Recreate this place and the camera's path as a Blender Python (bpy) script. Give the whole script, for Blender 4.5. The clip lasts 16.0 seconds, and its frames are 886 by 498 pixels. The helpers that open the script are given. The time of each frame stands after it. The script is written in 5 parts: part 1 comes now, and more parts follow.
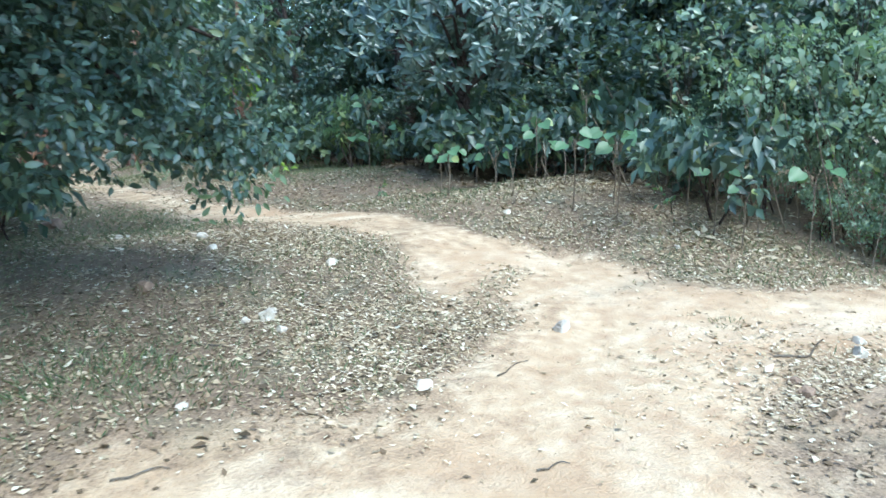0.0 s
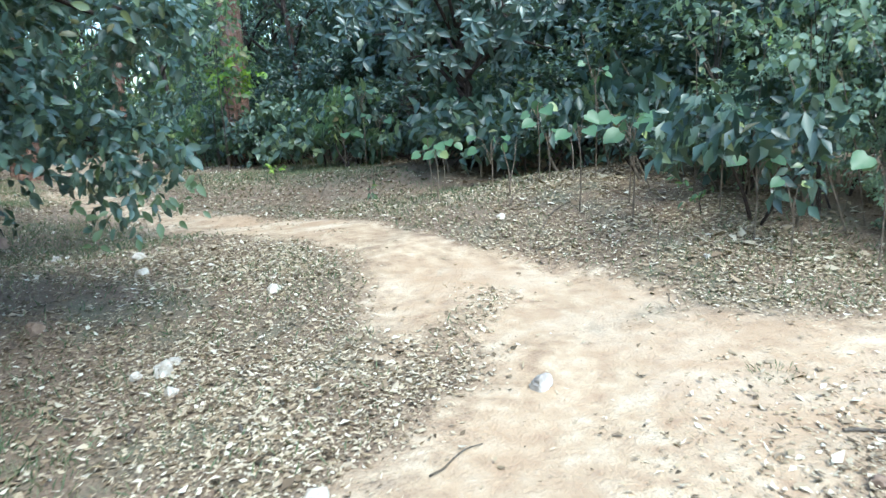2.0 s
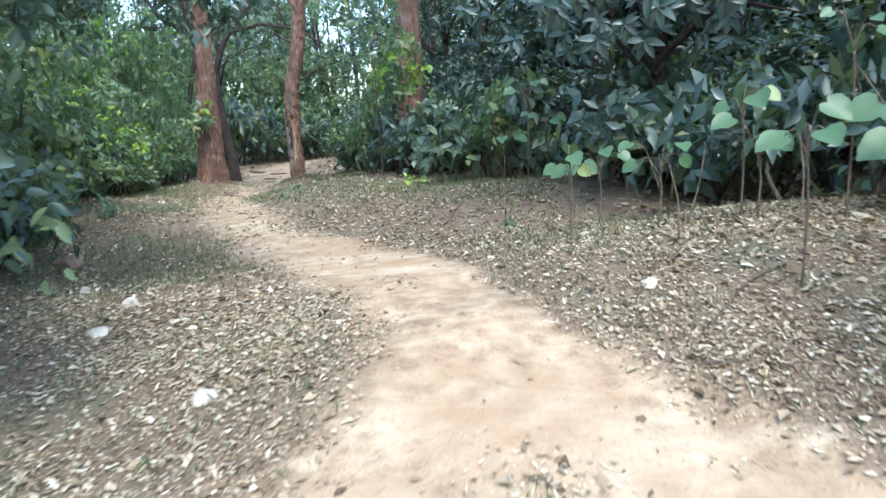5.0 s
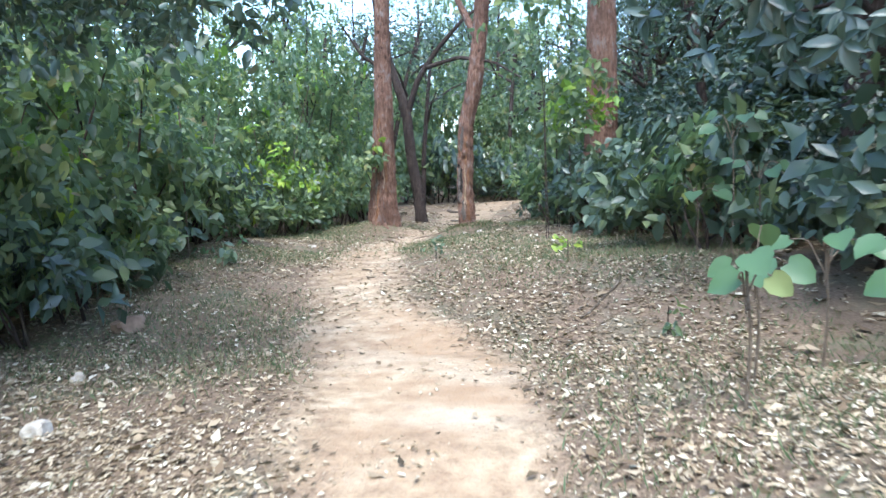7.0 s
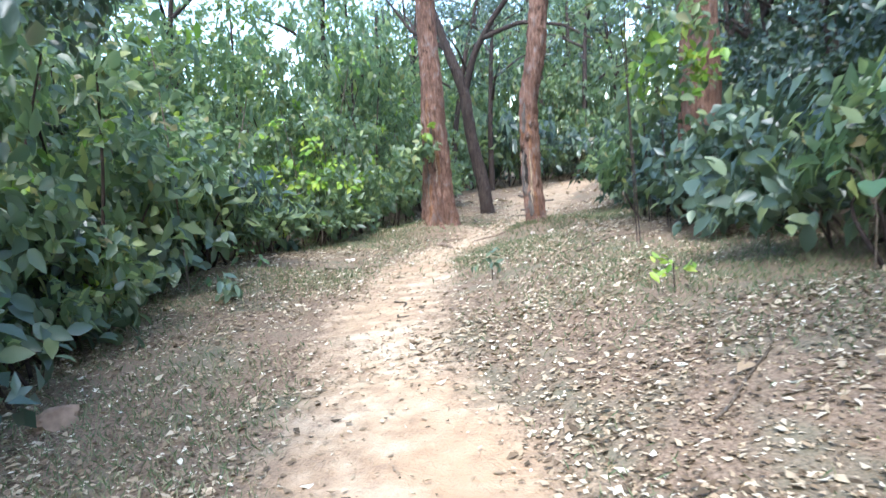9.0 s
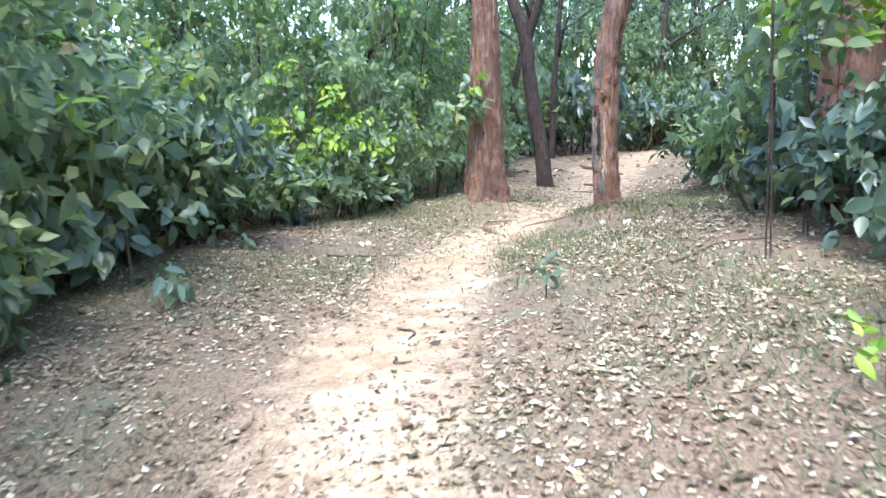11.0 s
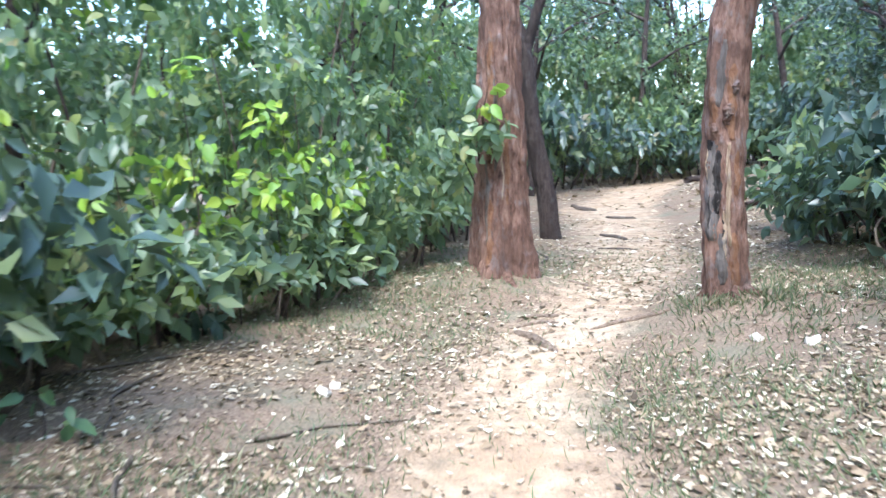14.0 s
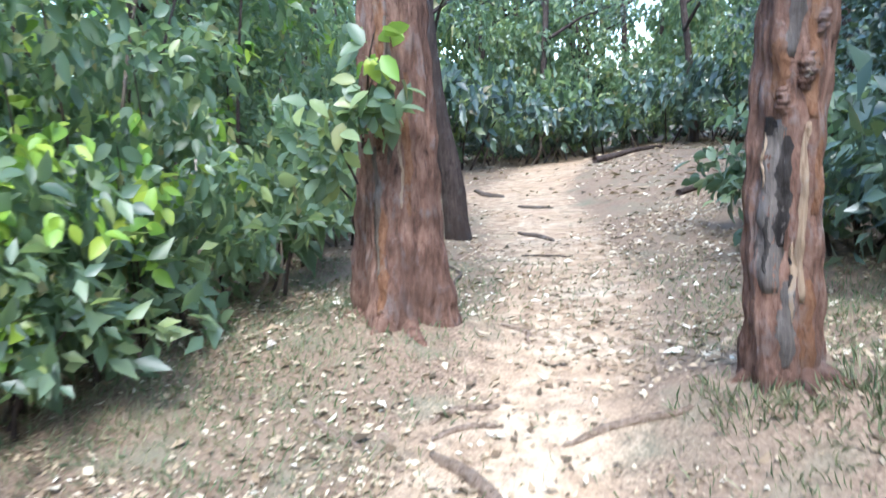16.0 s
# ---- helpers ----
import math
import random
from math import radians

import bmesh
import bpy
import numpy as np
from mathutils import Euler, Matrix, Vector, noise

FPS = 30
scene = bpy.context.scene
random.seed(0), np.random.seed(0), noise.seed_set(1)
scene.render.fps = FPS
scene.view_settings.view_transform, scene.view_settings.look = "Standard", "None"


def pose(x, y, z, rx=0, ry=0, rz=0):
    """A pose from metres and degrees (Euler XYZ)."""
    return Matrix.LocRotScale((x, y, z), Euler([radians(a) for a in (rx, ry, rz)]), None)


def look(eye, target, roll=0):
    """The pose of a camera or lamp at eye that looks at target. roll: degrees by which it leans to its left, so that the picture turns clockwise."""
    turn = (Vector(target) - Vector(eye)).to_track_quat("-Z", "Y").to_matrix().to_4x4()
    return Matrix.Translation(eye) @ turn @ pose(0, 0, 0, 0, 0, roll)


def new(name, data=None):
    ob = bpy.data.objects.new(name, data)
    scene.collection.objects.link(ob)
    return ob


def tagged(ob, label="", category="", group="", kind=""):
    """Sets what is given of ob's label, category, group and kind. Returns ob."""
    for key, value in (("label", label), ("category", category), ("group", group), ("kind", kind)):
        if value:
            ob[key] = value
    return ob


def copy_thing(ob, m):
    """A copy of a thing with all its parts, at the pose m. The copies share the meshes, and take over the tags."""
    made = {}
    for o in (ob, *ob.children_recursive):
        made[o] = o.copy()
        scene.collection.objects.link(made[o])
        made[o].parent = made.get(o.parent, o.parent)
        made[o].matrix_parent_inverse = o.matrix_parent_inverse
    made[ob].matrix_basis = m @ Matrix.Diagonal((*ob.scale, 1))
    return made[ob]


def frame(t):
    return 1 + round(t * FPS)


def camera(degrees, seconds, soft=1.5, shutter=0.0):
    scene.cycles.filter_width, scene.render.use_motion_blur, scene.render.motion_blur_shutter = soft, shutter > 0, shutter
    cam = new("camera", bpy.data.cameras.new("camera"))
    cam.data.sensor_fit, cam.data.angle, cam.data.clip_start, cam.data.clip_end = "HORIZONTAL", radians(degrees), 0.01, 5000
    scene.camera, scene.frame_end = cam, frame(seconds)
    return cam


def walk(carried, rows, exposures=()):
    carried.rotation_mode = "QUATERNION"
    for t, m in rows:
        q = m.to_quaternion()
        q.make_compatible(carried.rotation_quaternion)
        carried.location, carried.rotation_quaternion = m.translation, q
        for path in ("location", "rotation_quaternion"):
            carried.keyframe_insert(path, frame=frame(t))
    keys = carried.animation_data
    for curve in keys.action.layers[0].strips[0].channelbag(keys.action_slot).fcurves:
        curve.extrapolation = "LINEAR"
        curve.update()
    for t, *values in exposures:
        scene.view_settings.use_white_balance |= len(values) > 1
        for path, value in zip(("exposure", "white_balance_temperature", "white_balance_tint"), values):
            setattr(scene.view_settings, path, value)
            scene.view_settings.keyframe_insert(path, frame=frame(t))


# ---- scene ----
cam = camera(65.9, 16.0, soft=1.45, shutter=0.5)
PATH = [
    (0, (-3.451, -4.256, 1.629), (-2.446, -2.573, 1.234), -0.6),
    (0.5, (-3.246, -4.11, 1.611), (-2.21, -2.454, 1.185), -1.6),
    (1, (-2.92, -3.97, 1.634), (-1.957, -2.269, 1.212), -0.0),
    (1.5, (-2.663, -3.727, 1.572), (-1.757, -1.989, 1.178), -0.7),
    (2, (-2.36, -3.472, 1.563), (-1.458, -1.735, 1.151), -3.0),
    (2.5, (-2.032, -3.227, 1.522), (-1.3, -1.417, 1.089), -2.1),
    (3, (-1.746, -2.949, 1.509), (-1.099, -1.094, 1.132), -3.0),
    (3.5, (-1.45, -2.673, 1.479), (-0.697, -0.851, 1.142), -3.1),
    (4, (-1.077, -2.373, 1.462), (-0.587, -0.469, 1.093), -3.1),
    (4.2, (-0.984, -2.262, 1.433), (-0.568, -0.345, 1.042), -3.2),
    (6.3, (0.22, -0.099, 1.44), (0.153, 1.887, 1.21), -2.9),
    (6.5, (0.294, 0.071, 1.448), (0.131, 2.054, 1.24), -2.7),
    (7, (0.398, 0.493, 1.481), (0.01, 2.441, 1.251), -2.1),
    (7.5, (0.47, 1.018, 1.525), (0.003, 2.949, 1.299), -4.1),
    (8, (0.455, 1.488, 1.553), (-0.118, 3.388, 1.304), -4.3),
    (8.5, (0.356, 1.998, 1.581), (-0.289, 3.881, 1.385), -3.4),
    (9, (0.254, 2.46, 1.625), (-0.363, 4.342, 1.349), -6.1),
    (9.5, (0.182, 2.89, 1.649), (-0.567, 4.714, 1.313), -6.3),
    (11.8, (-0.556, 5.238, 1.535), (-1.307, 7.052, 1.155), -2.9),
    (12, (-0.643, 5.418, 1.527), (-1.442, 7.224, 1.208), -4.6),
    (12.5, (-0.967, 5.934, 1.584), (-1.783, 7.736, 1.287), -3.1),
    (13, (-1.285, 6.399, 1.626), (-2.016, 8.231, 1.295), -6.3),
    (13.5, (-1.598, 6.835, 1.649), (-2.302, 8.684, 1.354), -5.1),
    (14, (-1.913, 7.3, 1.65), (-2.526, 9.181, 1.353), -3.9),
    (14.5, (-2.144, 7.832, 1.676), (-2.592, 9.757, 1.369), -5.7),
    (15, (-2.274, 8.402, 1.64), (-2.712, 10.319, 1.278), -3.1),
    (15.5, (-2.348, 8.99, 1.613), (-2.737, 10.905, 1.189), -5.6),
    (16, (-2.435, 9.459, 1.66), (-2.744, 11.396, 1.272), -3.6),
]
walk(cam, [(t, look(eye, target, roll)) for t, eye, target, roll in PATH],
     exposures=[(0, 2.07, 5450, -3), (4.2, 2.02, 5800, 3), (7, 2.25, 5800, 8), (9.5, 2.6, 5900, 10), (12, 2.72, 5750, 10), (16, 2.68, 5650, 10)])

# ---- world, sun, exposure ----
SUN_ELEV, SUN_AZ = radians(58), radians(172)
world = bpy.data.worlds.new("sky")
scene.world = world
world.use_nodes = True
wn = world.node_tree.nodes
sky = wn.new("ShaderNodeTexSky")
sky.sky_type, sky.sun_disc = "NISHITA", False
sky.sun_elevation, sky.sun_rotation = SUN_ELEV, SUN_AZ
sky.air_density, sky.dust_density = 1.0, 1.2
world.node_tree.links.new(sky.outputs[0], wn["Background"].inputs[0])
wn["Background"].inputs[1].default_value = 0.15
sun = new("sun", bpy.data.lights.new("sun", "SUN"))
sun.data.energy, sun.data.angle, sun.data.color = 1.05, radians(25), (1.0, 0.96, 0.9)
sun.matrix_world = look((0, 0, 30), (-math.sin(SUN_AZ) * math.cos(SUN_ELEV) * 10, -math.cos(SUN_AZ) * math.cos(SUN_ELEV) * 10, 30 - 10 * math.sin(SUN_ELEV)))

RNG = np.random.default_rng(7)


# ---- materials ----
def material(name):
    m = bpy.data.materials.new(name)
    m.use_nodes = True
    nt = m.node_tree
    return m, nt, nt.nodes["Principled BSDF"]


def ramp(nt, stops, fac):
    r = nt.nodes.new("ShaderNodeValToRGB")
    el = r.color_ramp.elements
    while len(el) < len(stops):
        el.new(0.5)
    for e, (p, c) in zip(el, stops):
        e.position, e.color = p, (*c, 1)
    nt.links.new(fac, r.inputs[0])
    return r.outputs[0]


def noise_tex(nt, scale, detail=4.0, stretch=(1, 1, 1), rough=0.55):
    co = nt.nodes.new("ShaderNodeTexCoord")
    mp = nt.nodes.new("ShaderNodeMapping")
    mp.inputs["Scale"].default_value = stretch
    n = nt.nodes.new("ShaderNodeTexNoise")
    n.inputs["Scale"].default_value, n.inputs["Detail"].default_value = scale, detail
    n.inputs["Roughness"].default_value = rough
    nt.links.new(co.outputs["Object"], mp.inputs[0])
    nt.links.new(mp.outputs[0], n.inputs["Vector"])
    return n.outputs["Fac"]


def mix(nt, fac, a, b, blend="MIX"):
    n = nt.nodes.new("ShaderNodeMix")
    n.data_type, n.blend_type = "RGBA", blend
    for sock, v in ((n.inputs[0], fac), (n.inputs[6], a), (n.inputs[7], b)):
        if isinstance(v, (int, float)):
            sock.default_value = v
        elif isinstance(v, tuple):
            sock.default_value = (*v, 1)
        else:
            nt.links.new(v, sock)
    return n.outputs[2]


def maths(nt, op, a, b=0.0, clamp=False):
    n = nt.nodes.new("ShaderNodeMath")
    n.operation, n.use_clamp = op, clamp
    for sock, v in ((n.inputs[0], a), (n.inputs[1], b)):
        if isinstance(v, (int, float)):
            sock.default_value = v
        else:
            nt.links.new(v, sock)
    return n.outputs[0]


def bump(nt, bsdf, height, strength, distance):
    b = nt.nodes.new("ShaderNodeBump")
    b.inputs["Strength"].default_value, b.inputs["Distance"].default_value = strength, distance
    nt.links.new(height, b.inputs["Height"])
    nt.links.new(b.outputs[0], bsdf.inputs["Normal"])


def leaf_material(name, stops, rough=0.4, through_light=0.25, spec=0.5):
    """Leaves: a colour of its own for every leaf, a sheen, and some light let through."""
    m, nt, p = material(name)
    geo = nt.nodes.new("ShaderNodeNewGeometry")
    col = ramp(nt, stops, geo.outputs["Random Per Island"])
    col = mix(nt, maths(nt, "MULTIPLY", noise_tex(nt, 30, 3), 0.5), col, (0.5, 0.55, 0.4), "OVERLAY")
    nt.links.new(col, p.inputs["Base Color"])
    p.inputs["Roughness"].default_value, p.inputs["Specular IOR Level"].default_value = rough, spec
    tr = nt.nodes.new("ShaderNodeBsdfTranslucent")
    nt.links.new(mix(nt, 0.5, col, (0.28, 0.40, 0.09), "MIX"), tr.inputs[0])
    ms = nt.nodes.new("ShaderNodeMixShader")
    ms.inputs[0].default_value = through_light
    nt.links.new(p.outputs[0], ms.inputs[1])
    nt.links.new(tr.outputs[0], ms.inputs[2])
    nt.links.new(ms.outputs[0], nt.nodes["Material Output"].inputs[0])
    return m


def bark_material(name, dark, mid, dust, stretch=0.14, blotch=0.8):
    """Furrowed bark: plates between dark cracks, greyer flakes and darker patches."""
    m, nt, p = material(name)
    ridges = noise_tex(nt, 30, 8, (1, 1, stretch), 0.72)
    flakes = noise_tex(nt, 11, 6, (1, 1, 0.5), 0.65)
    patches = noise_tex(nt, 2.8, 5, (1, 1, 0.55))
    col = ramp(nt, [(0.30, dark), (0.47, mid), (0.72, dust)], ridges)
    grey = tuple(0.22 * sum(dust) + 0.3 * c for c in dust)
    col = mix(nt, maths(nt, "MULTIPLY", maths(nt, "MULTIPLY", maths(nt, "SUBTRACT", flakes, 0.54, True), 7.0, True), blotch), col, grey)
    cracks = maths(nt, "MULTIPLY", maths(nt, "SUBTRACT", 0.42, flakes, True), 9.0, True)
    col = mix(nt, maths(nt, "MULTIPLY", cracks, blotch), col, tuple(0.55 * c for c in dark))
    col = mix(nt, maths(nt, "MULTIPLY", maths(nt, "MULTIPLY", maths(nt, "SUBTRACT", patches, 0.47, True), 7.0, True), blotch * 0.75), col, tuple(0.6 * a + 0.4 * b for a, b in zip(dark, mid)))
    nt.links.new(col, p.inputs["Base Color"])
    p.inputs["Roughness"].default_value = 0.92
    p.inputs["Specular IOR Level"].default_value = 0.12
    bump(nt, p, maths(nt, "ADD", ridges, maths(nt, "MULTIPLY", flakes, 1.4)), 1.0, 0.04)
    return m


def plain_material(name, a, b, scale, rough=0.85, bumps=0.4, depth=0.01):
    m, nt, p = material(name)
    f = noise_tex(nt, scale, 6)
    nt.links.new(ramp(nt, [(0.35, a), (0.65, b)], f), p.inputs["Base Color"])
    p.inputs["Roughness"].default_value = rough
    p.inputs["Specular IOR Level"].default_value = 0.25
    bump(nt, p, f, bumps, depth)
    return m


def ground_material():
    """Pale sand where feet keep it bare, dark crumbled soil and leaf mould elsewhere."""
    m, nt, p = material("soil")
    at = nt.nodes.new("ShaderNodeAttribute")
    at.attribute_name = "sand"
    wide, mid, fine = noise_tex(nt, 1.3, 5), noise_tex(nt, 7, 5), noise_tex(nt, 60, 4)
    ragged = maths(nt, "ADD", at.outputs["Fac"], maths(nt, "MULTIPLY", maths(nt, "SUBTRACT", mid, 0.5), 0.75))
    ragged = maths(nt, "ADD", ragged, maths(nt, "MULTIPLY", maths(nt, "SUBTRACT", fine, 0.5), 0.4))
    bare = maths(nt, "MULTIPLY", maths(nt, "SUBTRACT", ragged, 0.28), 2.2, True)
    sand = ramp(nt, [(0.3, (0.35, 0.238, 0.148)), (0.5, (0.46, 0.342, 0.216)), (0.7, (0.555, 0.45, 0.312))], mid)
    sand = mix(nt, maths(nt, "MULTIPLY", maths(nt, "SUBTRACT", wide, 0.38, True), 3.0, True), sand, (0.375, 0.252, 0.15))
    # random pale patches; part of the clearing's overlit white is put into them
    bleached = noise_tex(nt, 0.9, 6, (1, 1.6, 1), 0.62)
    sand = mix(nt, maths(nt, "MULTIPLY", maths(nt, "SUBTRACT", bleached, 0.5, True), 3.0, True), sand, (0.62, 0.52, 0.375))
    mould = ramp(nt, [(0.3, (0.09, 0.063, 0.043)), (0.5, (0.19, 0.136, 0.092)), (0.7, (0.3, 0.225, 0.156))], fine)
    mould = mix(nt, maths(nt, "MULTIPLY", maths(nt, "SUBTRACT", wide, 0.45, True), 2.5, True), mould, (0.21, 0.16, 0.11))
    mossy = noise_tex(nt, 2.1, 4)
    mould = mix(nt, maths(nt, "MULTIPLY", maths(nt, "SUBTRACT", mossy, 0.5, True), 3.5, True), mould, (0.15, 0.15, 0.10))
    grain = noise_tex(nt, 160, 3, rough=0.7)
    sand = mix(nt, maths(nt, "MULTIPLY", maths(nt, "SUBTRACT", grain, 0.54, True), 6.0, True), sand, (0.30, 0.225, 0.15))
    crumbs = noise_tex(nt, 24, 5, rough=0.7)
    sand = mix(nt, maths(nt, "MULTIPLY", maths(nt, "SUBTRACT", crumbs, 0.55, True), 4.0, True), sand, (0.34, 0.25, 0.165))
    nt.links.new(mix(nt, bare, mould, sand), p.inputs["Base Color"])
    p.inputs["Roughness"].default_value = 0.95
    p.inputs["Specular IOR Level"].default_value = 0.15
    h = maths(nt, "ADD", maths(nt, "MULTIPLY", mid, 1.0), maths(nt, "MULTIPLY", fine, 0.5))
    bump(nt, p, h, 0.6, 0.035)
    return m


SOIL = ground_material()
# dark blue-green leaves, darkened further for the shade inside the woodland
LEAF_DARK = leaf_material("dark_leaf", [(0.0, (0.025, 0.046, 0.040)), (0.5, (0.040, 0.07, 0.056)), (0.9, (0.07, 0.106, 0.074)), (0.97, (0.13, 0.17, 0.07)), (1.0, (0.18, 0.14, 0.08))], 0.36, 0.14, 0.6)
LEAF_GLOSS = leaf_material("glossy_leaf", [(0.0, (0.04, 0.068, 0.062)), (0.5, (0.062, 0.102, 0.088)), (0.9, (0.10, 0.15, 0.115)), (0.97, (0.16, 0.2, 0.09)), (1.0, (0.2, 0.16, 0.09))], 0.36, 0.2, 0.65)
# lighter and bluer; some of the sky's sheen is put into the leaf colour
LEAF_LONG = leaf_material("long_leaf", [(0.0, (0.05, 0.085, 0.08)), (0.6, (0.08, 0.125, 0.11)), (1.0, (0.12, 0.165, 0.135))], 0.36, 0.14, 0.8)
LEAF_MID = leaf_material("green_leaf", [(0.0, (0.07, 0.115, 0.085)), (0.4, (0.13, 0.195, 0.13)), (0.78, (0.22, 0.29, 0.17)), (0.93, (0.35, 0.41, 0.16)), (1.0, (0.3, 0.235, 0.14))], 0.38, 0.55, 0.7)
# pale green, lifted further so sky light and haze sit in the leaf colour
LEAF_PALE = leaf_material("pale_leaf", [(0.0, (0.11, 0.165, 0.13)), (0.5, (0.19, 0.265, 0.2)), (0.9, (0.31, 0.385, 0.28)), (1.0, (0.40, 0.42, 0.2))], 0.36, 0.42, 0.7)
LEAF_LIME = leaf_material("lime_leaf", [(0.0, (0.13, 0.26, 0.04)), (0.6, (0.24, 0.38, 0.05)), (1.0, (0.38, 0.45, 0.06))], 0.45, 0.4)
LEAF_BROAD = leaf_material("broad_leaf", [(0.0, (0.048, 0.10, 0.058)), (0.65, (0.088, 0.165, 0.08)), (0.9, (0.15, 0.24, 0.09)), (1.0, (0.27, 0.35, 0.11))], 0.45, 0.25)
LEAF_DULL = leaf_material("dull_leaf", [(0.0, (0.055, 0.088, 0.07)), (0.5, (0.085, 0.13, 0.1)), (0.9, (0.14, 0.19, 0.13)), (1.0, (0.22, 0.26, 0.12))], 0.42, 0.3, 0.6)
LEAF_YELLOW = leaf_material("yellow_leaf", [(0.0, (0.27, 0.36, 0.15)), (1.0, (0.34, 0.37, 0.17))], 0.5, 0.3)
LEAF_DRY = leaf_material("dry_leaf", [(0.0, (0.065, 0.048, 0.034)), (0.25, (0.165, 0.113, 0.076)), (0.5, (0.30, 0.22, 0.15)), (0.78, (0.41, 0.325, 0.235)), (0.93, (0.53, 0.455, 0.355)), (1.0, (0.7, 0.645, 0.54))], 0.8, 0.06, 0.15)
LEAF_STRAW = leaf_material("straw", [(0.0, (0.17, 0.115, 0.073)), (0.35, (0.40, 0.305, 0.205)), (0.8, (0.59, 0.485, 0.36)), (1.0, (0.76, 0.68, 0.56))], 0.8, 0.06, 0.15)
GRASS = leaf_material("grass_blade", [(0.0, (0.06, 0.10, 0.05)), (0.5, (0.13, 0.155, 0.085)), (1.0, (0.28, 0.25, 0.16))], 0.6, 0.2, 0.3)
BARK_RED = bark_material("red_bark", (0.055, 0.034, 0.027), (0.18, 0.102, 0.072), (0.34, 0.218, 0.162), 0.22, 0.85)
BARK_GREY = bark_material("grey_bark", (0.05, 0.04, 0.034), (0.12, 0.095, 0.075), (0.22, 0.18, 0.14))
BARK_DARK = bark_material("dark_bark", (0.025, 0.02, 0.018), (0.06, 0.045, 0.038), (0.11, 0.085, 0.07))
WOOD_PALE = bark_material("pale_wood", (0.20, 0.13, 0.08), (0.36, 0.26, 0.17), (0.50, 0.39, 0.27), 0.05)
WOOD_GREY = bark_material("grey_wood", (0.055, 0.047, 0.042), (0.13, 0.112, 0.098), (0.24, 0.205, 0.175), 0.06, 0.6)
BARK_ORANGE = bark_material("orange_bark", (0.08, 0.042, 0.024), (0.21, 0.105, 0.058), (0.32, 0.19, 0.115), 0.4, 0.8)
# near-black for the trunk's hollow, whose inner shade is put into the colour
HOLLOW_SHADE = bark_material("hollow_shade", (0.018, 0.016, 0.015), (0.04, 0.034, 0.03), (0.10, 0.09, 0.08), 0.08)
TWIG = bark_material("twig_bark", (0.09, 0.07, 0.05), (0.19, 0.15, 0.11), (0.31, 0.26, 0.2))
STONE_PALE = plain_material("pale_stone", (0.36, 0.31, 0.24), (0.64, 0.59, 0.5), 14)
STONE_BROWN = plain_material("brown_stone", (0.17, 0.115, 0.08), (0.31, 0.22, 0.155), 10)
STONE_GREY = plain_material("grey_stone", (0.2, 0.175, 0.15), (0.55, 0.5, 0.43), 9)


# ---- the lie of the land ----
PATH_Y = [-1.5, 0, 1, 2.4, 3.7, 5, 6.5, 8, 9.5, 11, 12.5, 14, 16, 18, 25, 32, 60]
PATH_X = [-0.3, -0.2, -0.2, -0.2, -0.45, -0.85, -1.6, -2.2, -2.7, -2.85, -2.62, -2.3, -2.3, -2.5, -3.4, -1.6, 6]
PATH_W = [1.7, 1.2, 0.95, 0.62, 0.66, 0.75, 0.85, 0.75, 0.75, 0.65, 0.55, 0.75, 0.85, 0.85, 0.95, 0.9, 0.9]


def smooth(a, b, v):
    s = np.clip((v - a) / (b - a), 0, 1)
    return s * s * (3 - 2 * s)


def soft_noise(x, y, f, seed=0.0):
    """A cheap smooth wobble between -1 and 1."""
    return (np.sin(x * f + 1.7 * np.sin(y * f * 0.83 + seed) + seed) + np.sin(y * f * 1.13 + 1.9 * np.sin(x * f * 0.71 - seed) + 2.3 * seed)) * 0.5


def across(x, y):
    """How far past the beaten path's edge a place lies: to its right (+) or its left (-); inside 0."""
    d = x - np.interp(y, PATH_Y, PATH_X)
    w = np.interp(y, PATH_Y, PATH_W)
    return np.sign(d) * np.maximum(np.abs(d) - w, 0)


# the trodden sand: its left and right edges along the walk, and the far edge of the sandy clearing
EDGE_Y = [-1.6, -0.3, 0.2, 0.5, 1.0, 1.5, 1.9, 2.7, 3.5, 4.8, 5.4, 6.1, 6.8, 7.6, 8.4, 9.1, 10.1, 11.1, 12.0, 13.2, 14.5, 17, 22, 32, 60]
EDGE_L = [-1.5, -1.2, -1.0, -0.87, -0.69, -0.6, -0.6, -0.74, -0.96, -1.5, -1.7, -1.98, -2.25, -2.6, -2.76, -2.95, -3.2, -3.25, -3.15, -2.95, -3.05, -3.2, -4.2, -2.5, 5.0]
EDGE_R = [1.1, 1.1, 1.12, 1.08, 0.84, 0.6, 0.47, 0.3, 0.24, 0.0, -0.3, -0.7, -1.08, -1.4, -1.66, -1.82, -2.07, -2.23, -2.15, -1.85, -1.55, -1.65, -2.0, -0.7, 7.0]
CLEAR_X = [-6, -3.6, -3.29, -2.75, -2.25, -1.8, -1.08, -0.64, -0.07, 0.4, 1.0, 1.5, 2.14, 3.5]
CLEAR_Y = [-1.0, -1.28, -1.0, -1.15, -1.35, -1.3, -0.74, -0.46, -0.1, -0.15, -0.5, -1.05, -1.3, -1.7]


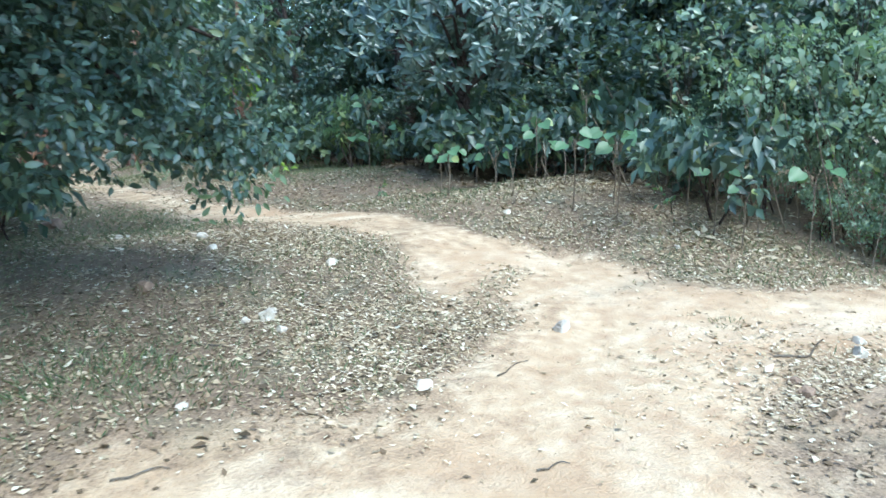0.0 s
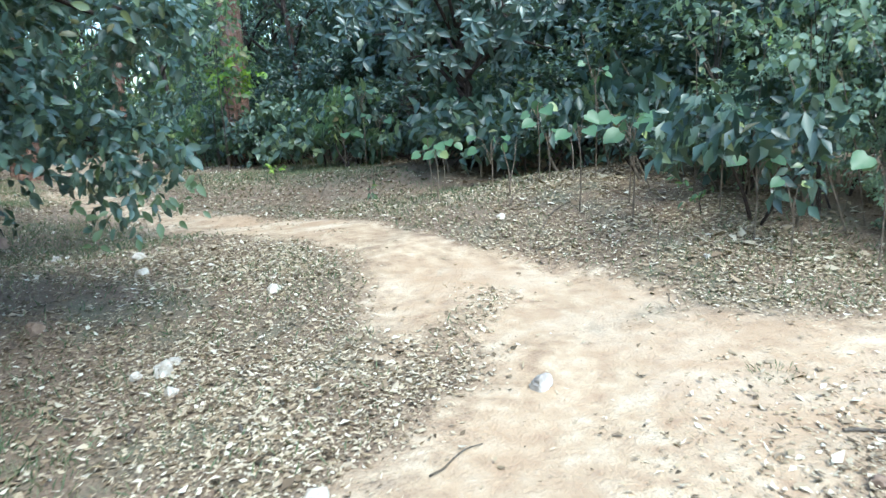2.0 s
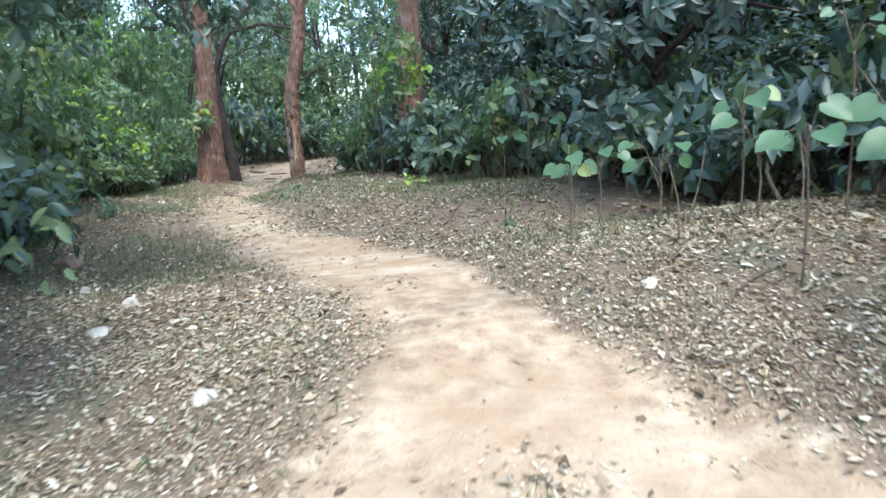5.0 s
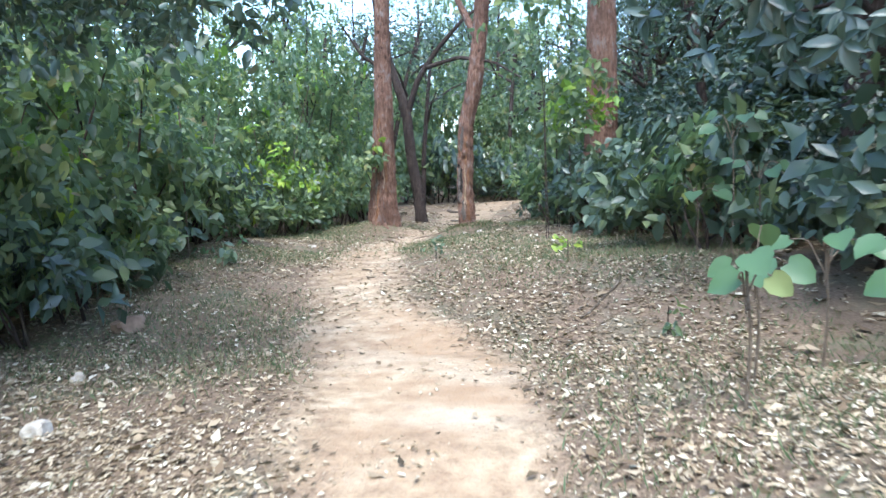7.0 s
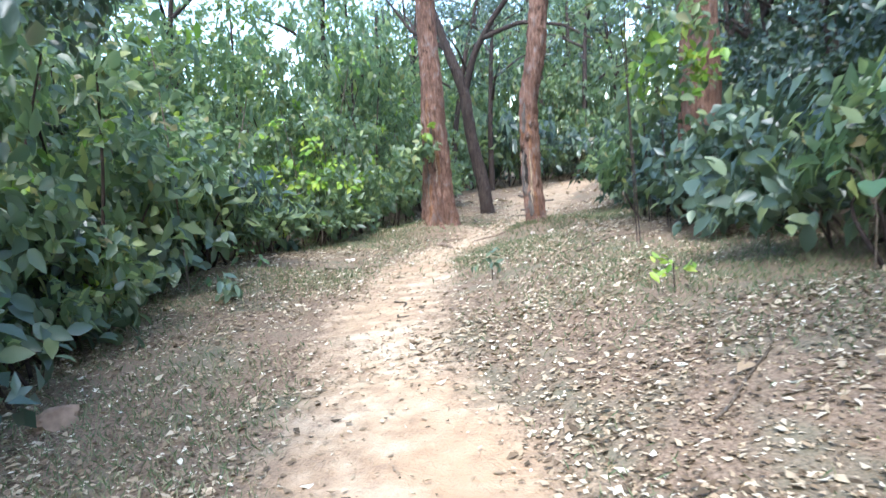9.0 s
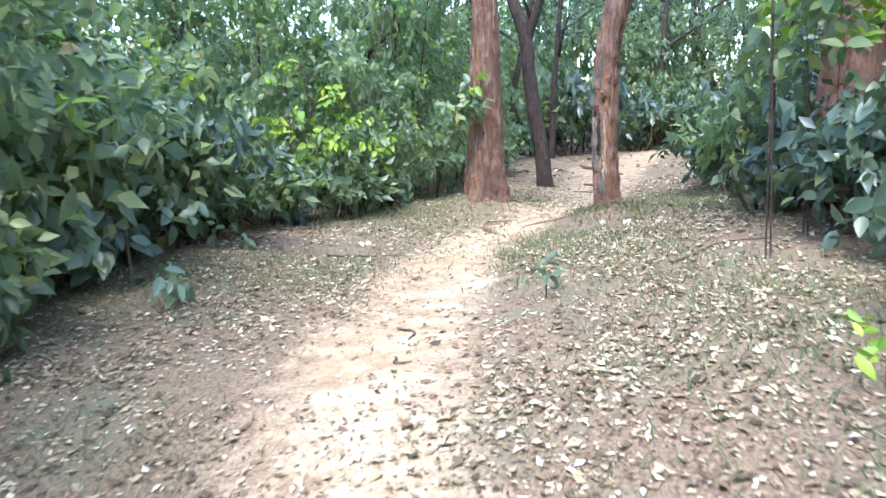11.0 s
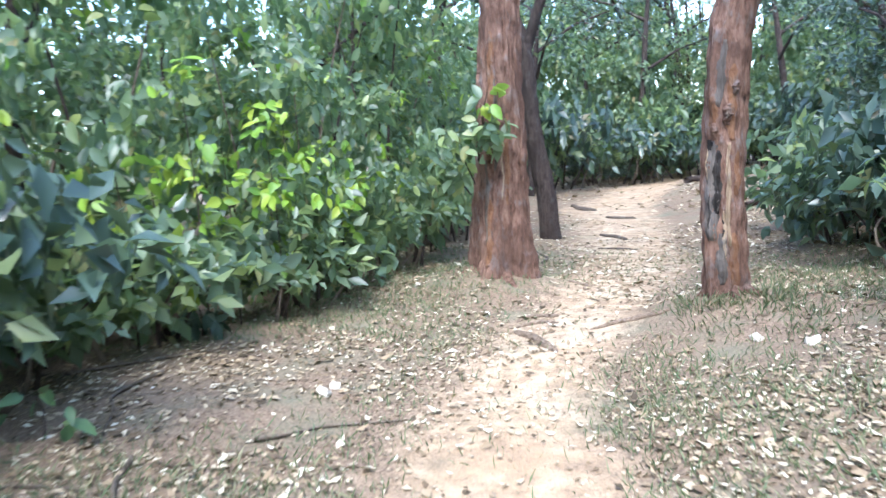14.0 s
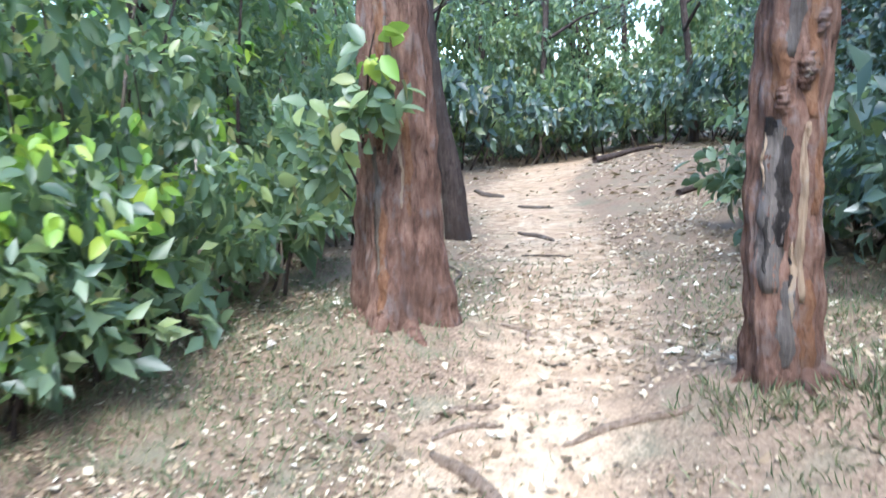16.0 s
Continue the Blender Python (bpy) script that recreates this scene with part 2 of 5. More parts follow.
def sand_at(x, y, loose=1.0):
    """1 on trodden sand, 0 on the litter; loose widens the passage from one to the other."""
    x, y = np.asarray(x, float), np.asarray(y, float)
    wob = 0.09 * soft_noise(x, y, 2.3, 0.4) + 0.05 * soft_noise(x, y, 6.3, 1.4) + 0.025 * soft_noise(x, y, 15.0, 2.4)
    left = x - np.interp(y, EDGE_Y, EDGE_L) + wob
    right = np.interp(y, EDGE_Y, EDGE_R) - x + 0.6 * wob
    soft = np.interp(y, [3, 6, 10], [1.0, 1.5, 1.7]) * loose
    path = smooth(-0.2, 0.22, left / soft) * smooth(-0.13, 0.14, right / soft) * smooth(-0.6, -0.2, y) * np.interp(y, [4, 6.5, 11.8, 13.2, 20], [1, 0.7, 0.66, 0.6, 0.56])
    edge = np.interp(x, CLEAR_X, CLEAR_Y) + 0.1 * soft_noise(x, y, 2.3, 1.1) + 0.05 * soft_noise(x, y, 7.1, 0.3)
    clearing = smooth(0.2, -0.2, (y - edge) / loose) * (0.9 + 0.14 * soft_noise(x, y, 1.5, 2.0))
    stray = np.interp(x, [-1.3, -0.6, 0.5, 1.2, 3], [-2.6, -2.3, -1.95, -2.2, -2.2]) + 0.12 * soft_noise(x, y, 3.1, 0.6)
    clearing = clearing * (1 - 0.5 * smooth(0.2, -0.25, y - stray) * smooth(-1.4, -0.6, x) * smooth(-4.4, -3.0, y) * smooth(4.5, 3.0, x))
    # a drift of leaves that crosses the mouth of the path
    u = np.clip((x + 1.1) / 1.1, 0, 1)
    drift = np.hypot(x + 1.1 - 1.1 * u, y + 0.5 - 0.85 * u) + 0.7 * wob
    return np.maximum(path, clearing) * (1 - 0.6 / loose * smooth(0.38, 0.06, drift))


def ground_at(x, y):
    x, y = np.asarray(x, float), np.asarray(y, float)
    base = np.interp(y, [-60, -5, -1, 0.5, 2, 3, 5, 8, 12, 17, 23, 40, 200], [-0.3, 0.052, 0.184, 0.226, 0.395, 0.409, 0.221, 0.363, 0.27, 0.158, 0.101, 0.2, 0.2])
    e = across(x, y)
    bank = np.interp(y, [-3, -1, 0.5, 2, 4, 6, 8, 10, 12, 22, 40], [0.0, 0.034, 0.548, 0.545, 0.24, 0.449, 0.264, 0.296, 0.29, 0.3, 0.3]) * (1 - np.exp(-np.maximum(e, 0) * np.interp(y, [4.2, 6.5], [0.698, 0.753])))
    bank = bank + np.interp(y, [-1, 1, 3, 6, 9, 12, 20], [0.025, -0.167, -0.114, 0.018, 0.308, 0.197, 0.16]) * (1 - np.exp(-np.maximum(-e, 0) * 0.893))
    for mx, my, mh, mr in ((-3.36, 13.45, 0.22, 0.62), (-1.5, 12.3, 0.18, 0.6)):
        bank = bank + mh * np.exp(-((x - mx) ** 2 + (y - my) ** 2) / mr ** 2)
    rough = 0.025 * soft_noise(x, y, 1.6, 0.9) + 0.012 * soft_noise(x, y, 5.1, 2.2)
    return base + bank + rough


def g(x, y):
    return float(ground_at(x, y))


# ---- mesh helpers ----
def mesh_from(name, verts, tris, mat):
    """A mesh of triangles from arrays."""
    me = bpy.data.meshes.new(name)
    verts, tris = np.asarray(verts, np.float32), np.asarray(tris, np.int32)
    me.vertices.add(len(verts))
    me.vertices.foreach_set("co", verts.ravel())
    me.loops.add(tris.size)
    me.loops.foreach_set("vertex_index", tris.ravel())
    me.polygons.add(len(tris))
    me.polygons.foreach_set("loop_start", np.arange(0, tris.size, 3, dtype=np.int32))
    me.update(calc_edges=True)
    me.validate()
    me.polygons.foreach_set("use_smooth", np.ones(len(me.polygons), bool))
    me.materials.append(mat)
    return me


def part(name, data, parent, label=""):
    """One mesh object under a thing, or under a part."""
    ob = new(name, data)
    ob.parent = parent
    if label:
        ob["label"] = label
    return ob


def unit(v):
    return v / np.maximum(np.linalg.norm(v, axis=-1, keepdims=True), 1e-9)


OVATE = (np.array([(0, 0, 0), (.17, -.33, .06), (.17, .33, .06), (.45, -.48, .05), (.45, .48, .05), (.76, -.31, -.03), (.76, .31, -.03), (1, 0, -.2), (.3, 0, -.02), (.68, 0, -.08)]),
         np.array([(0, 8, 1), (0, 2, 8), (1, 8, 3), (2, 4, 8), (3, 8, 9), (4, 9, 8), (3, 9, 5), (4, 6, 9), (5, 9, 7), (6, 7, 9)]))
SIMPLE = (np.array([(0, 0, 0), (.45, -.45, .06), (.5, 0, -.05), (.45, .45, .06), (1, 0, -.16)]),
          np.array([(0, 2, 1), (0, 3, 2), (1, 2, 4), (2, 3, 4)]))
FLAKE = (np.array([(0, 0, 0), (.5, -.45, .05), (.5, .45, .05), (1, 0, -.1)]), np.array([(0, 2, 1), (1, 2, 3)]))
HEART = (np.array([(0, 0, 0), (-.1, -.26, .02), (.12, -.5, .04), (.45, -.5, .06), (.78, -.3, -.06), (1, 0, -.2), (.78, .3, -.0), (.45, .5, .02), (.12, .5, .09), (-.1, .26, .02), (.42, 0, -.09)]),
         np.array([(10, k, k + 1) for k in range(0, 9)] + [(10, 9, 0)])[:, [0, 2, 1]])


def leaf_arrays(pos, axis, up, length, width, shape):
    """Leaves of one shape: from pos along axis, facing up, with length in metres and width as a share of it."""
    uvw, tri = shape
    axis = unit(axis)
    side = unit(np.cross(up, axis))
    nrm = np.cross(axis, side)
    length = np.asarray(length)[:, None, None]
    u, v, w = uvw[:, 0], uvw[:, 1], uvw[:, 2]
    vs = pos[:, None, :] + length * (u[None, :, None] * axis[:, None, :] + (v * width)[None, :, None] * side[:, None, :] + w[None, :, None] * nrm[:, None, :])
    n = len(pos)
    ts = tri[None] + (np.arange(n) * len(uvw))[:, None, None]
    return vs.reshape(-1, 3), ts.reshape(-1, 3)


def tube_arrays(points, radii, segs=8, rough=0.0, seed=0.0, flare=None, furrow=0.0):
    """A tapered, knobbly tube through the points, closed at its end; furrow: depth of the wandering bark furrows in metres."""
    pts = np.array(points, float)
    n = len(pts)
    tan = unit(np.gradient(pts, axis=0))
    ref = np.array([1.0, 0, 0]) if abs(tan[0][0]) < 0.8 else np.array([0, 1.0, 0])
    a = unit(np.cross(tan, ref))
    b = np.cross(tan, a)
    th = np.linspace(0, 2 * np.pi, segs, endpoint=False)
    rad = np.array(radii)[:, None] * np.ones(segs)
    if rough:
        zz = np.arange(n)[:, None] * 0.6
        rad = rad * (1 + rough * (np.sin(th * 5 + seed + 0.25 * np.sin(zz * 0.5)) * 0.5 + np.sin(th * 3 - seed + zz * 0.23) * 0.6 + np.sin(th * 9 + zz * 0.4 + seed) * 0.35 + 0.4 * np.sin(zz * 1.3 + th * 2)))
    if flare is not None:
        k = np.exp(-np.linspace(0, 1, n) * flare[1])[:, None]
        rad = rad * (1 + flare[0] * k * (0.75 + 0.45 * np.cos(th * 4 + seed)))
    if furrow:
        z = pts[:, 2][:, None]
        lane = th * 9 + 0.9 * np.sin(z * 2.3 + seed + th * 2) + 0.5 * np.sin(z * 6.1 + th * 5)
        plate = np.abs(np.sin(lane)) ** 0.7 + 0.45 * np.abs(np.sin(th * 21 + 1.3 * np.sin(z * 4.1 - seed))) ** 0.6 + 0.3 * np.sin(z * 17 + 3 * np.sin(th * 7 + seed)) * np.sin(th * 13 + z * 3)
        rad = rad + furrow * (plate - 0.95)
    vs = pts[:, None, :] + rad[:, :, None] * (np.cos(th)[None, :, None] * a[:, None, :] + np.sin(th)[None, :, None] * b[:, None, :])
    vs = np.concatenate([vs.reshape(-1, 3), pts[-1:] + tan[-1:] * radii[-1], pts[:1]])
    i, j = np.meshgrid(np.arange(n - 1), np.arange(segs), indexing="ij")
    j2 = (j + 1) % segs
    q = np.stack([i * segs + j, i * segs + j2, (i + 1) * segs + j2, (i + 1) * segs + j], -1).reshape(-1, 4)
    ts = np.concatenate([q[:, [0, 2, 1]], q[:, [0, 3, 2]]])
    cap = np.array([((n - 1) * segs + k, n * segs, (n - 1) * segs + (k + 1) % segs) for k in range(segs)])
    foot = np.array([(k, (k + 1) % segs, n * segs + 1) for k in range(segs)])
    return vs, np.concatenate([ts, cap[:, [0, 2, 1]], foot[:, [0, 2, 1]]])


def joined(chunks):
    vs, ts, off = [], [], 0
    for v, t in chunks:
        vs.append(v)
        ts.append(t + off)
        off += len(v)
    return np.concatenate(vs), np.concatenate(ts)


def spline(points, n):
    """n points along a smooth curve through the given ones."""
    p = np.array(points, float)
    s = np.concatenate([[0], np.cumsum(np.linalg.norm(np.diff(p, axis=0), axis=1))])
    t = np.linspace(0, s[-1], n)
    raw = np.stack([np.interp(t, s, p[:, k]) for k in range(3)], 1)
    for _ in range(max(2, n // 12)):
        raw[1:-1] = 0.25 * raw[:-2] + 0.5 * raw[1:-1] + 0.25 * raw[2:]
    return raw


def leaf_cloud(centres, per, spread, length, width, shape, outward, droop, whorl=False):
    """Sprays of leaves round the centres; outward: the way each spray grows."""
    n = len(centres)
    if whorl:
        ring = np.linspace(0, 2 * np.pi, per, endpoint=False)
        phase = RNG.uniform(0, 6.28, n)
        ax = unit(outward + RNG.normal(0, 0.25, (n, 3)))
        s1 = unit(np.cross(ax, np.array([0.3, 0.2, 1.0])))
        s2 = np.cross(ax, s1)
        th = ring[None] + phase[:, None] + RNG.normal(0, 0.2, (n, per))
        axis = ax[:, None] * 0.35 + np.cos(th)[..., None] * s1[:, None] + np.sin(th)[..., None] * s2[:, None]
        axis[..., 2] -= droop + RNG.normal(0, 0.2, (n, per))
        pos = centres[:, None] + 0 * axis
        up = ax[:, None] + np.array([0, 0, 0.7]) + 0 * axis
    else:
        tw = unit(outward * np.array([1, 1, 0.6]) + RNG.normal(0, 0.4, (n, 3)))
        along = RNG.uniform(-1, 1, (n, per))
        pos = centres[:, None] + tw[:, None] * along[..., None] * spread + RNG.normal(0, spread * 0.28, (n, per, 3))
        axis = tw[:, None] * 0.55 + unit(RNG.normal(0, 1, (n, per, 3))) * 0.85
        axis[..., 2] -= droop
        up = np.array([0, 0, 0.62]) + outward[:, None] * np.array([1.0, 1.0, 0.3]) * 0.95 + RNG.normal(0, 0.42, (n, per, 3))
    pos, axis, up = pos.reshape(-1, 3), axis.reshape(-1, 3), up.reshape(-1, 3)
    ln = length * RNG.uniform(0.6, 1.25, len(pos))
    return leaf_arrays(pos, axis, up, ln, width, shape)


def clumped(n, middle, radii, hollow, lumps, size=0.26, each=11):
    """Like blob_centres, but gathered in boughs with dark gaps between them."""
    k = max(4, n // each)
    c, d = blob_centres(k, middle, radii, hollow, lumps)
    pick = RNG.integers(0, k, n)
    off = RNG.normal(0, size, (n, 3)) * np.array([1.15, 1.15, 0.6])
    return c[pick] + off, unit(d[pick] + off * 1.2)


def blob_centres(n, middle, radii, hollow=0.45, lumps=0.25):
    """Places in an uneven, mostly hollow rounded mass, and the way outward at each."""
    d = unit(RNG.normal(0, 1, (n, 3)))
    r = RNG.uniform(hollow ** 3, 1, n) ** (1 / 3)
    bulge = 1 + lumps * (np.sin(d[:, 0] * 4.1 + 1) * np.sin(d[:, 1] * 3.7 + 2) + 0.6 * np.sin(d[:, 2] * 5.3 + d[:, 0] * 3))
    return np.array(middle) + d * (r * bulge)[:, None] * np.array(radii), d


# ---- ground ----
def stretched(lo, hi, step, far):
    inner = np.arange(lo, hi + 1e-6, step)
    out = []
    d = step
    v = hi
    while v < far:
        d *= 1.35
        v += d
        out.append(v)
    low, d, v = [], step, lo
    while v > -far:
        d *= 1.35
        v -= d
        low.append(v)
    return np.array(low[::-1] + list(inner) + out)


gx, gy = stretched(-9, 7, 0.1, 2500), stretched(-6, 32, 0.1, 2500)
XX, YY = np.meshgrid(gx, gy)
ZZ = ground_at(XX, YY)
nx, ny = len(gx), len(gy)
idx = np.arange(nx * ny).reshape(ny, nx)
q00, q10, q11, q01 = idx[:-1, :-1].ravel(), idx[:-1, 1:].ravel(), idx[1:, 1:].ravel(), idx[1:, :-1].ravel()
gm = mesh_from("ground", np.stack([XX, YY, ZZ], -1).reshape(-1, 3), np.concatenate([np.stack([q00, q10, q11], 1), np.stack([q00, q11, q01], 1)]), SOIL)
att = gm.attributes.new("sand", "FLOAT", "POINT")
att.data.foreach_set("value", (0.3 * sand_at(XX, YY) + 0.7 * sand_at(XX, YY, np.interp(YY, [1.5, 6, 9], [8.0, 2.6, 2.0]))).astype(np.float32).ravel())
tagged(new("ground", gm), "sandy trodden earth and dark leaf mould of a forest floor", "ground", kind="structure")


# ---- trees ----
TRUNKS = {}


def tree(name, label, spine, radii, bark, limbs=(), crown=None, segs=40, rough=0.06, flare=(0.5, 9.0), seed=0.0, leaf=None, furrow=0.0):
    """A tree: knobbly tapered trunk, limbs, and a crown of leaf sprays. spine: places from the foot up; limbs: (points, r0, r1)."""
    foot = spine[0]
    base = tagged(new(name), label, "tree")
    base.location = (foot[0], foot[1], g(foot[0], foot[1]))
    origin = np.array(base.location)
    pts = np.array(spine, float)
    pts[0, 2] = origin[2] - 0.3
    n = 220 if furrow else 110
    line = spline(pts, n) - origin
    rr = np.interp(np.linspace(0, 1, n), np.linspace(0, 1, len(radii)), radii)
    tube = tube_arrays(line, rr, segs, rough, seed=seed, flare=flare, furrow=furrow)
    part("trunk", mesh_from("trunk", *tube, bark), base)
    TRUNKS[base.name] = (tube[0][:n * segs].reshape(n, segs, 3), line)
    for points, r0, r1 in limbs:
        ln = spline(points, 26) - origin
        part("limb", mesh_from("limb", *tube_arrays(ln, np.linspace(r0, r1, 26), 10, 0.08, seed=seed + len(points)), bark), base)
    if crown:
        chunks = []
        for middle, rad, n_sprays, per, length in crown:
            c, o = blob_centres(n_sprays, np.array(middle) - origin, rad, 0.35, 0.3)
            chunks.append(leaf_cloud(c, per, 0.26, length, 0.48, SIMPLE, o, 0.25))
        part("crown", mesh_from("crown", *joined(chunks), leaf or LEAF_MID), base, "green leafy crown")
    return base


left_tree = tree("tree", "thick tree with reddish-brown furrowed bark, flared at its foot", [(-3.35, 13.45, 0.4), (-3.31, 13.45, 1.4), (-3.25, 13.45, 2.8), (-3.22, 13.45, 4.1), (-3.1, 13.5, 6.5)],
     [0.205, 0.198, 0.155, 0.13, 0.11], BARK_RED, [([(-3.2, 13.5, 5.2), (-4.2, 13.8, 6.4), (-5.0, 14.2, 7.2)], 0.11, 0.04), ([(-3.1, 13.5, 6.2), (-2.2, 13.2, 7.2), (-1.6, 13.0, 7.8)], 0.10, 0.04), ([(-3.1, 13.5, 6.3), (-3.3, 14.6, 7.6)], 0.1, 0.04)],
     [((-3.6, 13.8, 7.9), (2.3, 2.2, 1.2), 110, 12, 0.13)], segs=132, rough=0.06, flare=(0.9, 8.5), seed=0.6, furrow=0.016)
scar_tree = tree("tree", "reddish-brown tree trunk with a pale torn scar and dark hollow", [(-1.5, 12.3, 0.4), (-1.52, 12.3, 1.2), (-1.5, 12.3, 1.9), (-1.46, 12.3, 2.3), (-1.34, 12.3, 2.75), (-1.2, 12.3, 3.6), (-1.0, 12.3, 6.0)],
     [0.14, 0.133, 0.13, 0.128, 0.12, 0.11, 0.1], BARK_RED, [([(-1.2, 12.3, 3.6), (-1.6, 12.5, 4.4), (-2.0, 12.8, 5.4)], 0.07, 0.03), ([(-1.0, 12.4, 5.8), (-0.2, 12.0, 6.8)], 0.08, 0.03)],
     [((-1.1, 12.3, 7.2), (2.0, 2.0, 1.1), 90, 12, 0.12)], segs=120, rough=0.1, flare=(0.24, 12.0), seed=2.1, furrow=0.008)
tree("tree", "slim dark crooked tree forking above head height", [(-3.5, 17.5, 0.2), (-3.56, 17.5, 0.8), (-3.72, 17.5, 1.8), (-3.8, 17.5, 3.0), (-4.1, 17.5, 3.9), (-4.4, 17.5, 5.0), (-4.6, 17.6, 6.4)],
     [0.15, 0.14, 0.13, 0.125, 0.09, 0.08, 0.06], BARK_DARK, [([(-3.78, 17.5, 2.9), (-3.5, 17.5, 3.7), (-3.0, 17.5, 4.4), (-2.2, 17.5, 5.2), (-1.6, 17.6, 5.5)], 0.085, 0.03), ([(-3.3, 17.5, 4.0), (-2.4, 17.4, 4.2), (-1.5, 17.3, 4.0), (-0.9, 17.2, 3.6)], 0.06, 0.02), ([(-4.1, 17.5, 3.9), (-4.9, 17.6, 4.4), (-5.6, 17.8, 5.4)], 0.06, 0.02)],
     [((-3.6, 18.0, 6.9), (2.4, 1.8, 1.0), 120, 12, 0.12)], segs=18, seed=3.3, flare=(0.3, 14))
tree("tree", "thick red-brown tree rising out of shrubs", [(0.74, 11.7, 0.5), (0.75, 11.7, 1.5), (0.79, 11.7, 2.5), (0.8, 11.7, 3.4), (0.85, 11.8, 7.0)],
     [0.27, 0.24, 0.22, 0.21, 0.16], BARK_RED, [([(0.82, 11.75, 5.0), (1.8, 11.9, 6.2), (2.6, 12.2, 7.0)], 0.1, 0.04), ([(0.83, 11.75, 5.6), (0.0, 11.6, 6.7)], 0.09, 0.03)],
     [((1.0, 12.0, 7.6), (2.4, 2.3, 1.2), 130, 12, 0.13)], seed=4.4)
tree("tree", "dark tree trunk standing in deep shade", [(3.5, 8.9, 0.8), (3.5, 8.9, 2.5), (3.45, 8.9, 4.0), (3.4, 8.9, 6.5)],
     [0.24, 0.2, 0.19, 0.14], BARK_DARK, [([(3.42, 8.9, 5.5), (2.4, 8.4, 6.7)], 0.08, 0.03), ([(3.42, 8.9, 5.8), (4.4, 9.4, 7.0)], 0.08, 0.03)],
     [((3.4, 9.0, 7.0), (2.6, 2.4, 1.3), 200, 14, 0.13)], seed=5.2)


def woodland_tree(x, y, lean, r, crown_z, spread, leaf, seed):
    """One of the thinner trees further back, its crown broken by gaps of sky."""
    gz = g(x, y)
    lx, ly = lean
    top = crown_z + 0.8
    spine = [(x, y, gz), (x + lx * 0.25, y + ly * 0.25, gz + (top - gz) * 0.35), (x + lx * 0.6, y + ly * 0.6, gz + (top - gz) * 0.7), (x + lx, y + ly, top)]
    limbs, crowns = [], []
    for k in range(4):
        a = seed * 1.7 + k * 1.6
        z0 = gz + (top - gz) * (0.5 + 0.11 * k)
        q = 0.5 + 0.11 * k
        sx, sy = x + lx * q, y + ly * q
        ex, ey, ez = sx + math.cos(a) * spread, sy + math.sin(a) * spread, z0 + 0.9
        limbs.append(([(sx, sy, z0), ((sx + ex) / 2, (sy + ey) / 2, z0 + 0.6), (ex, ey, ez)], r * 0.5, r * 0.15))
        crowns.append(((ex, ey, ez), (0.95, 0.95, 0.6), 26, 11, 0.15))
    crowns.append(((x + lx, y + ly, top), (1.3, 1.3, 0.8), 40, 11, 0.15))
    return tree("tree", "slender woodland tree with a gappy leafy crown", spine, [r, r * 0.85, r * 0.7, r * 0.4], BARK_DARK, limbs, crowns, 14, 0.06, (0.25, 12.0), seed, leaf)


for k, (x, y, lean, r, cz, sp, leaf) in enumerate(((-6.8, 16.5, (0.5, -0.4), 0.09, 4.6, 1.5, LEAF_MID), (-7.6, 12.0, (0.4, 0.5), 0.08, 4.3, 1.4, LEAF_MID), (-6.6, 20.5, (0.9, 0.3), 0.1, 5.0, 1.7, LEAF_DARK), (-5.2, 25.0, (0.6, 0.2), 0.1, 5.4, 1.9, LEAF_DARK),
                                                    (-7.2, 8.6, (0.3, -0.3), 0.08, 4.0, 1.3, LEAF_MID), (2.4, 21.2, (-0.5, 0.4), 0.1, 4.6, 1.6, LEAF_DARK), (2.4, 16.2, (-0.4, 0.2), 0.1, 4.4, 1.5, LEAF_DARK), (1.8, 30.2, (-0.7, 0.0), 0.12, 5.8, 2.0, LEAF_DARK), (-2.6, 30.5, (0.5, 0.3), 0.12, 6.2, 2.1, LEAF_MID),
                                                    (3.0, 24.0, (-0.4, 0.3), 0.12, 5.4, 1.9, LEAF_DARK), (-8.8, 24.0, (0.6, 0.0), 0.12, 5.6, 1.9, LEAF_MID), (2.6, 12.6, (-0.4, 0.5), 0.1, 4.3, 1.4, LEAF_DARK), (4.6, 6.6, (-0.7, 0.2), 0.1, 4.2, 1.5, LEAF_DARK), (5.6, 2.0, (-0.5, 0.0), 0.1, 4.0, 1.5, LEAF_DARK),
                                                    (-6.1, 23.2, (1.5, 0.2), 0.1, 5.6, 1.7, LEAF_DARK), (-1.2, 34.5, (-0.6, 0.0), 0.13, 7.0, 2.2, LEAF_DARK), (-4.6, 33.0, (0.4, 0.0), 0.13, 7.4, 2.2, LEAF_DARK), (3.2, 24.8, (-1.0, 0.2), 0.1, 5.4, 1.7, LEAF_DARK),
                                                    # far crowns in pale leaves, the bright haze of the distance put
                                                    # into their colour
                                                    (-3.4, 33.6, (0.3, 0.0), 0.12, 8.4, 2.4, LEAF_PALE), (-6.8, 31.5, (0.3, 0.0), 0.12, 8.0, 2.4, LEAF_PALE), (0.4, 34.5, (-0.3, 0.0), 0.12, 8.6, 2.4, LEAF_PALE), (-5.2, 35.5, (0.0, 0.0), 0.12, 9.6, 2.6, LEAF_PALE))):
    woodland_tree(x, y, lean, r, cz, sp, leaf, k * 0.9 + 0.3)


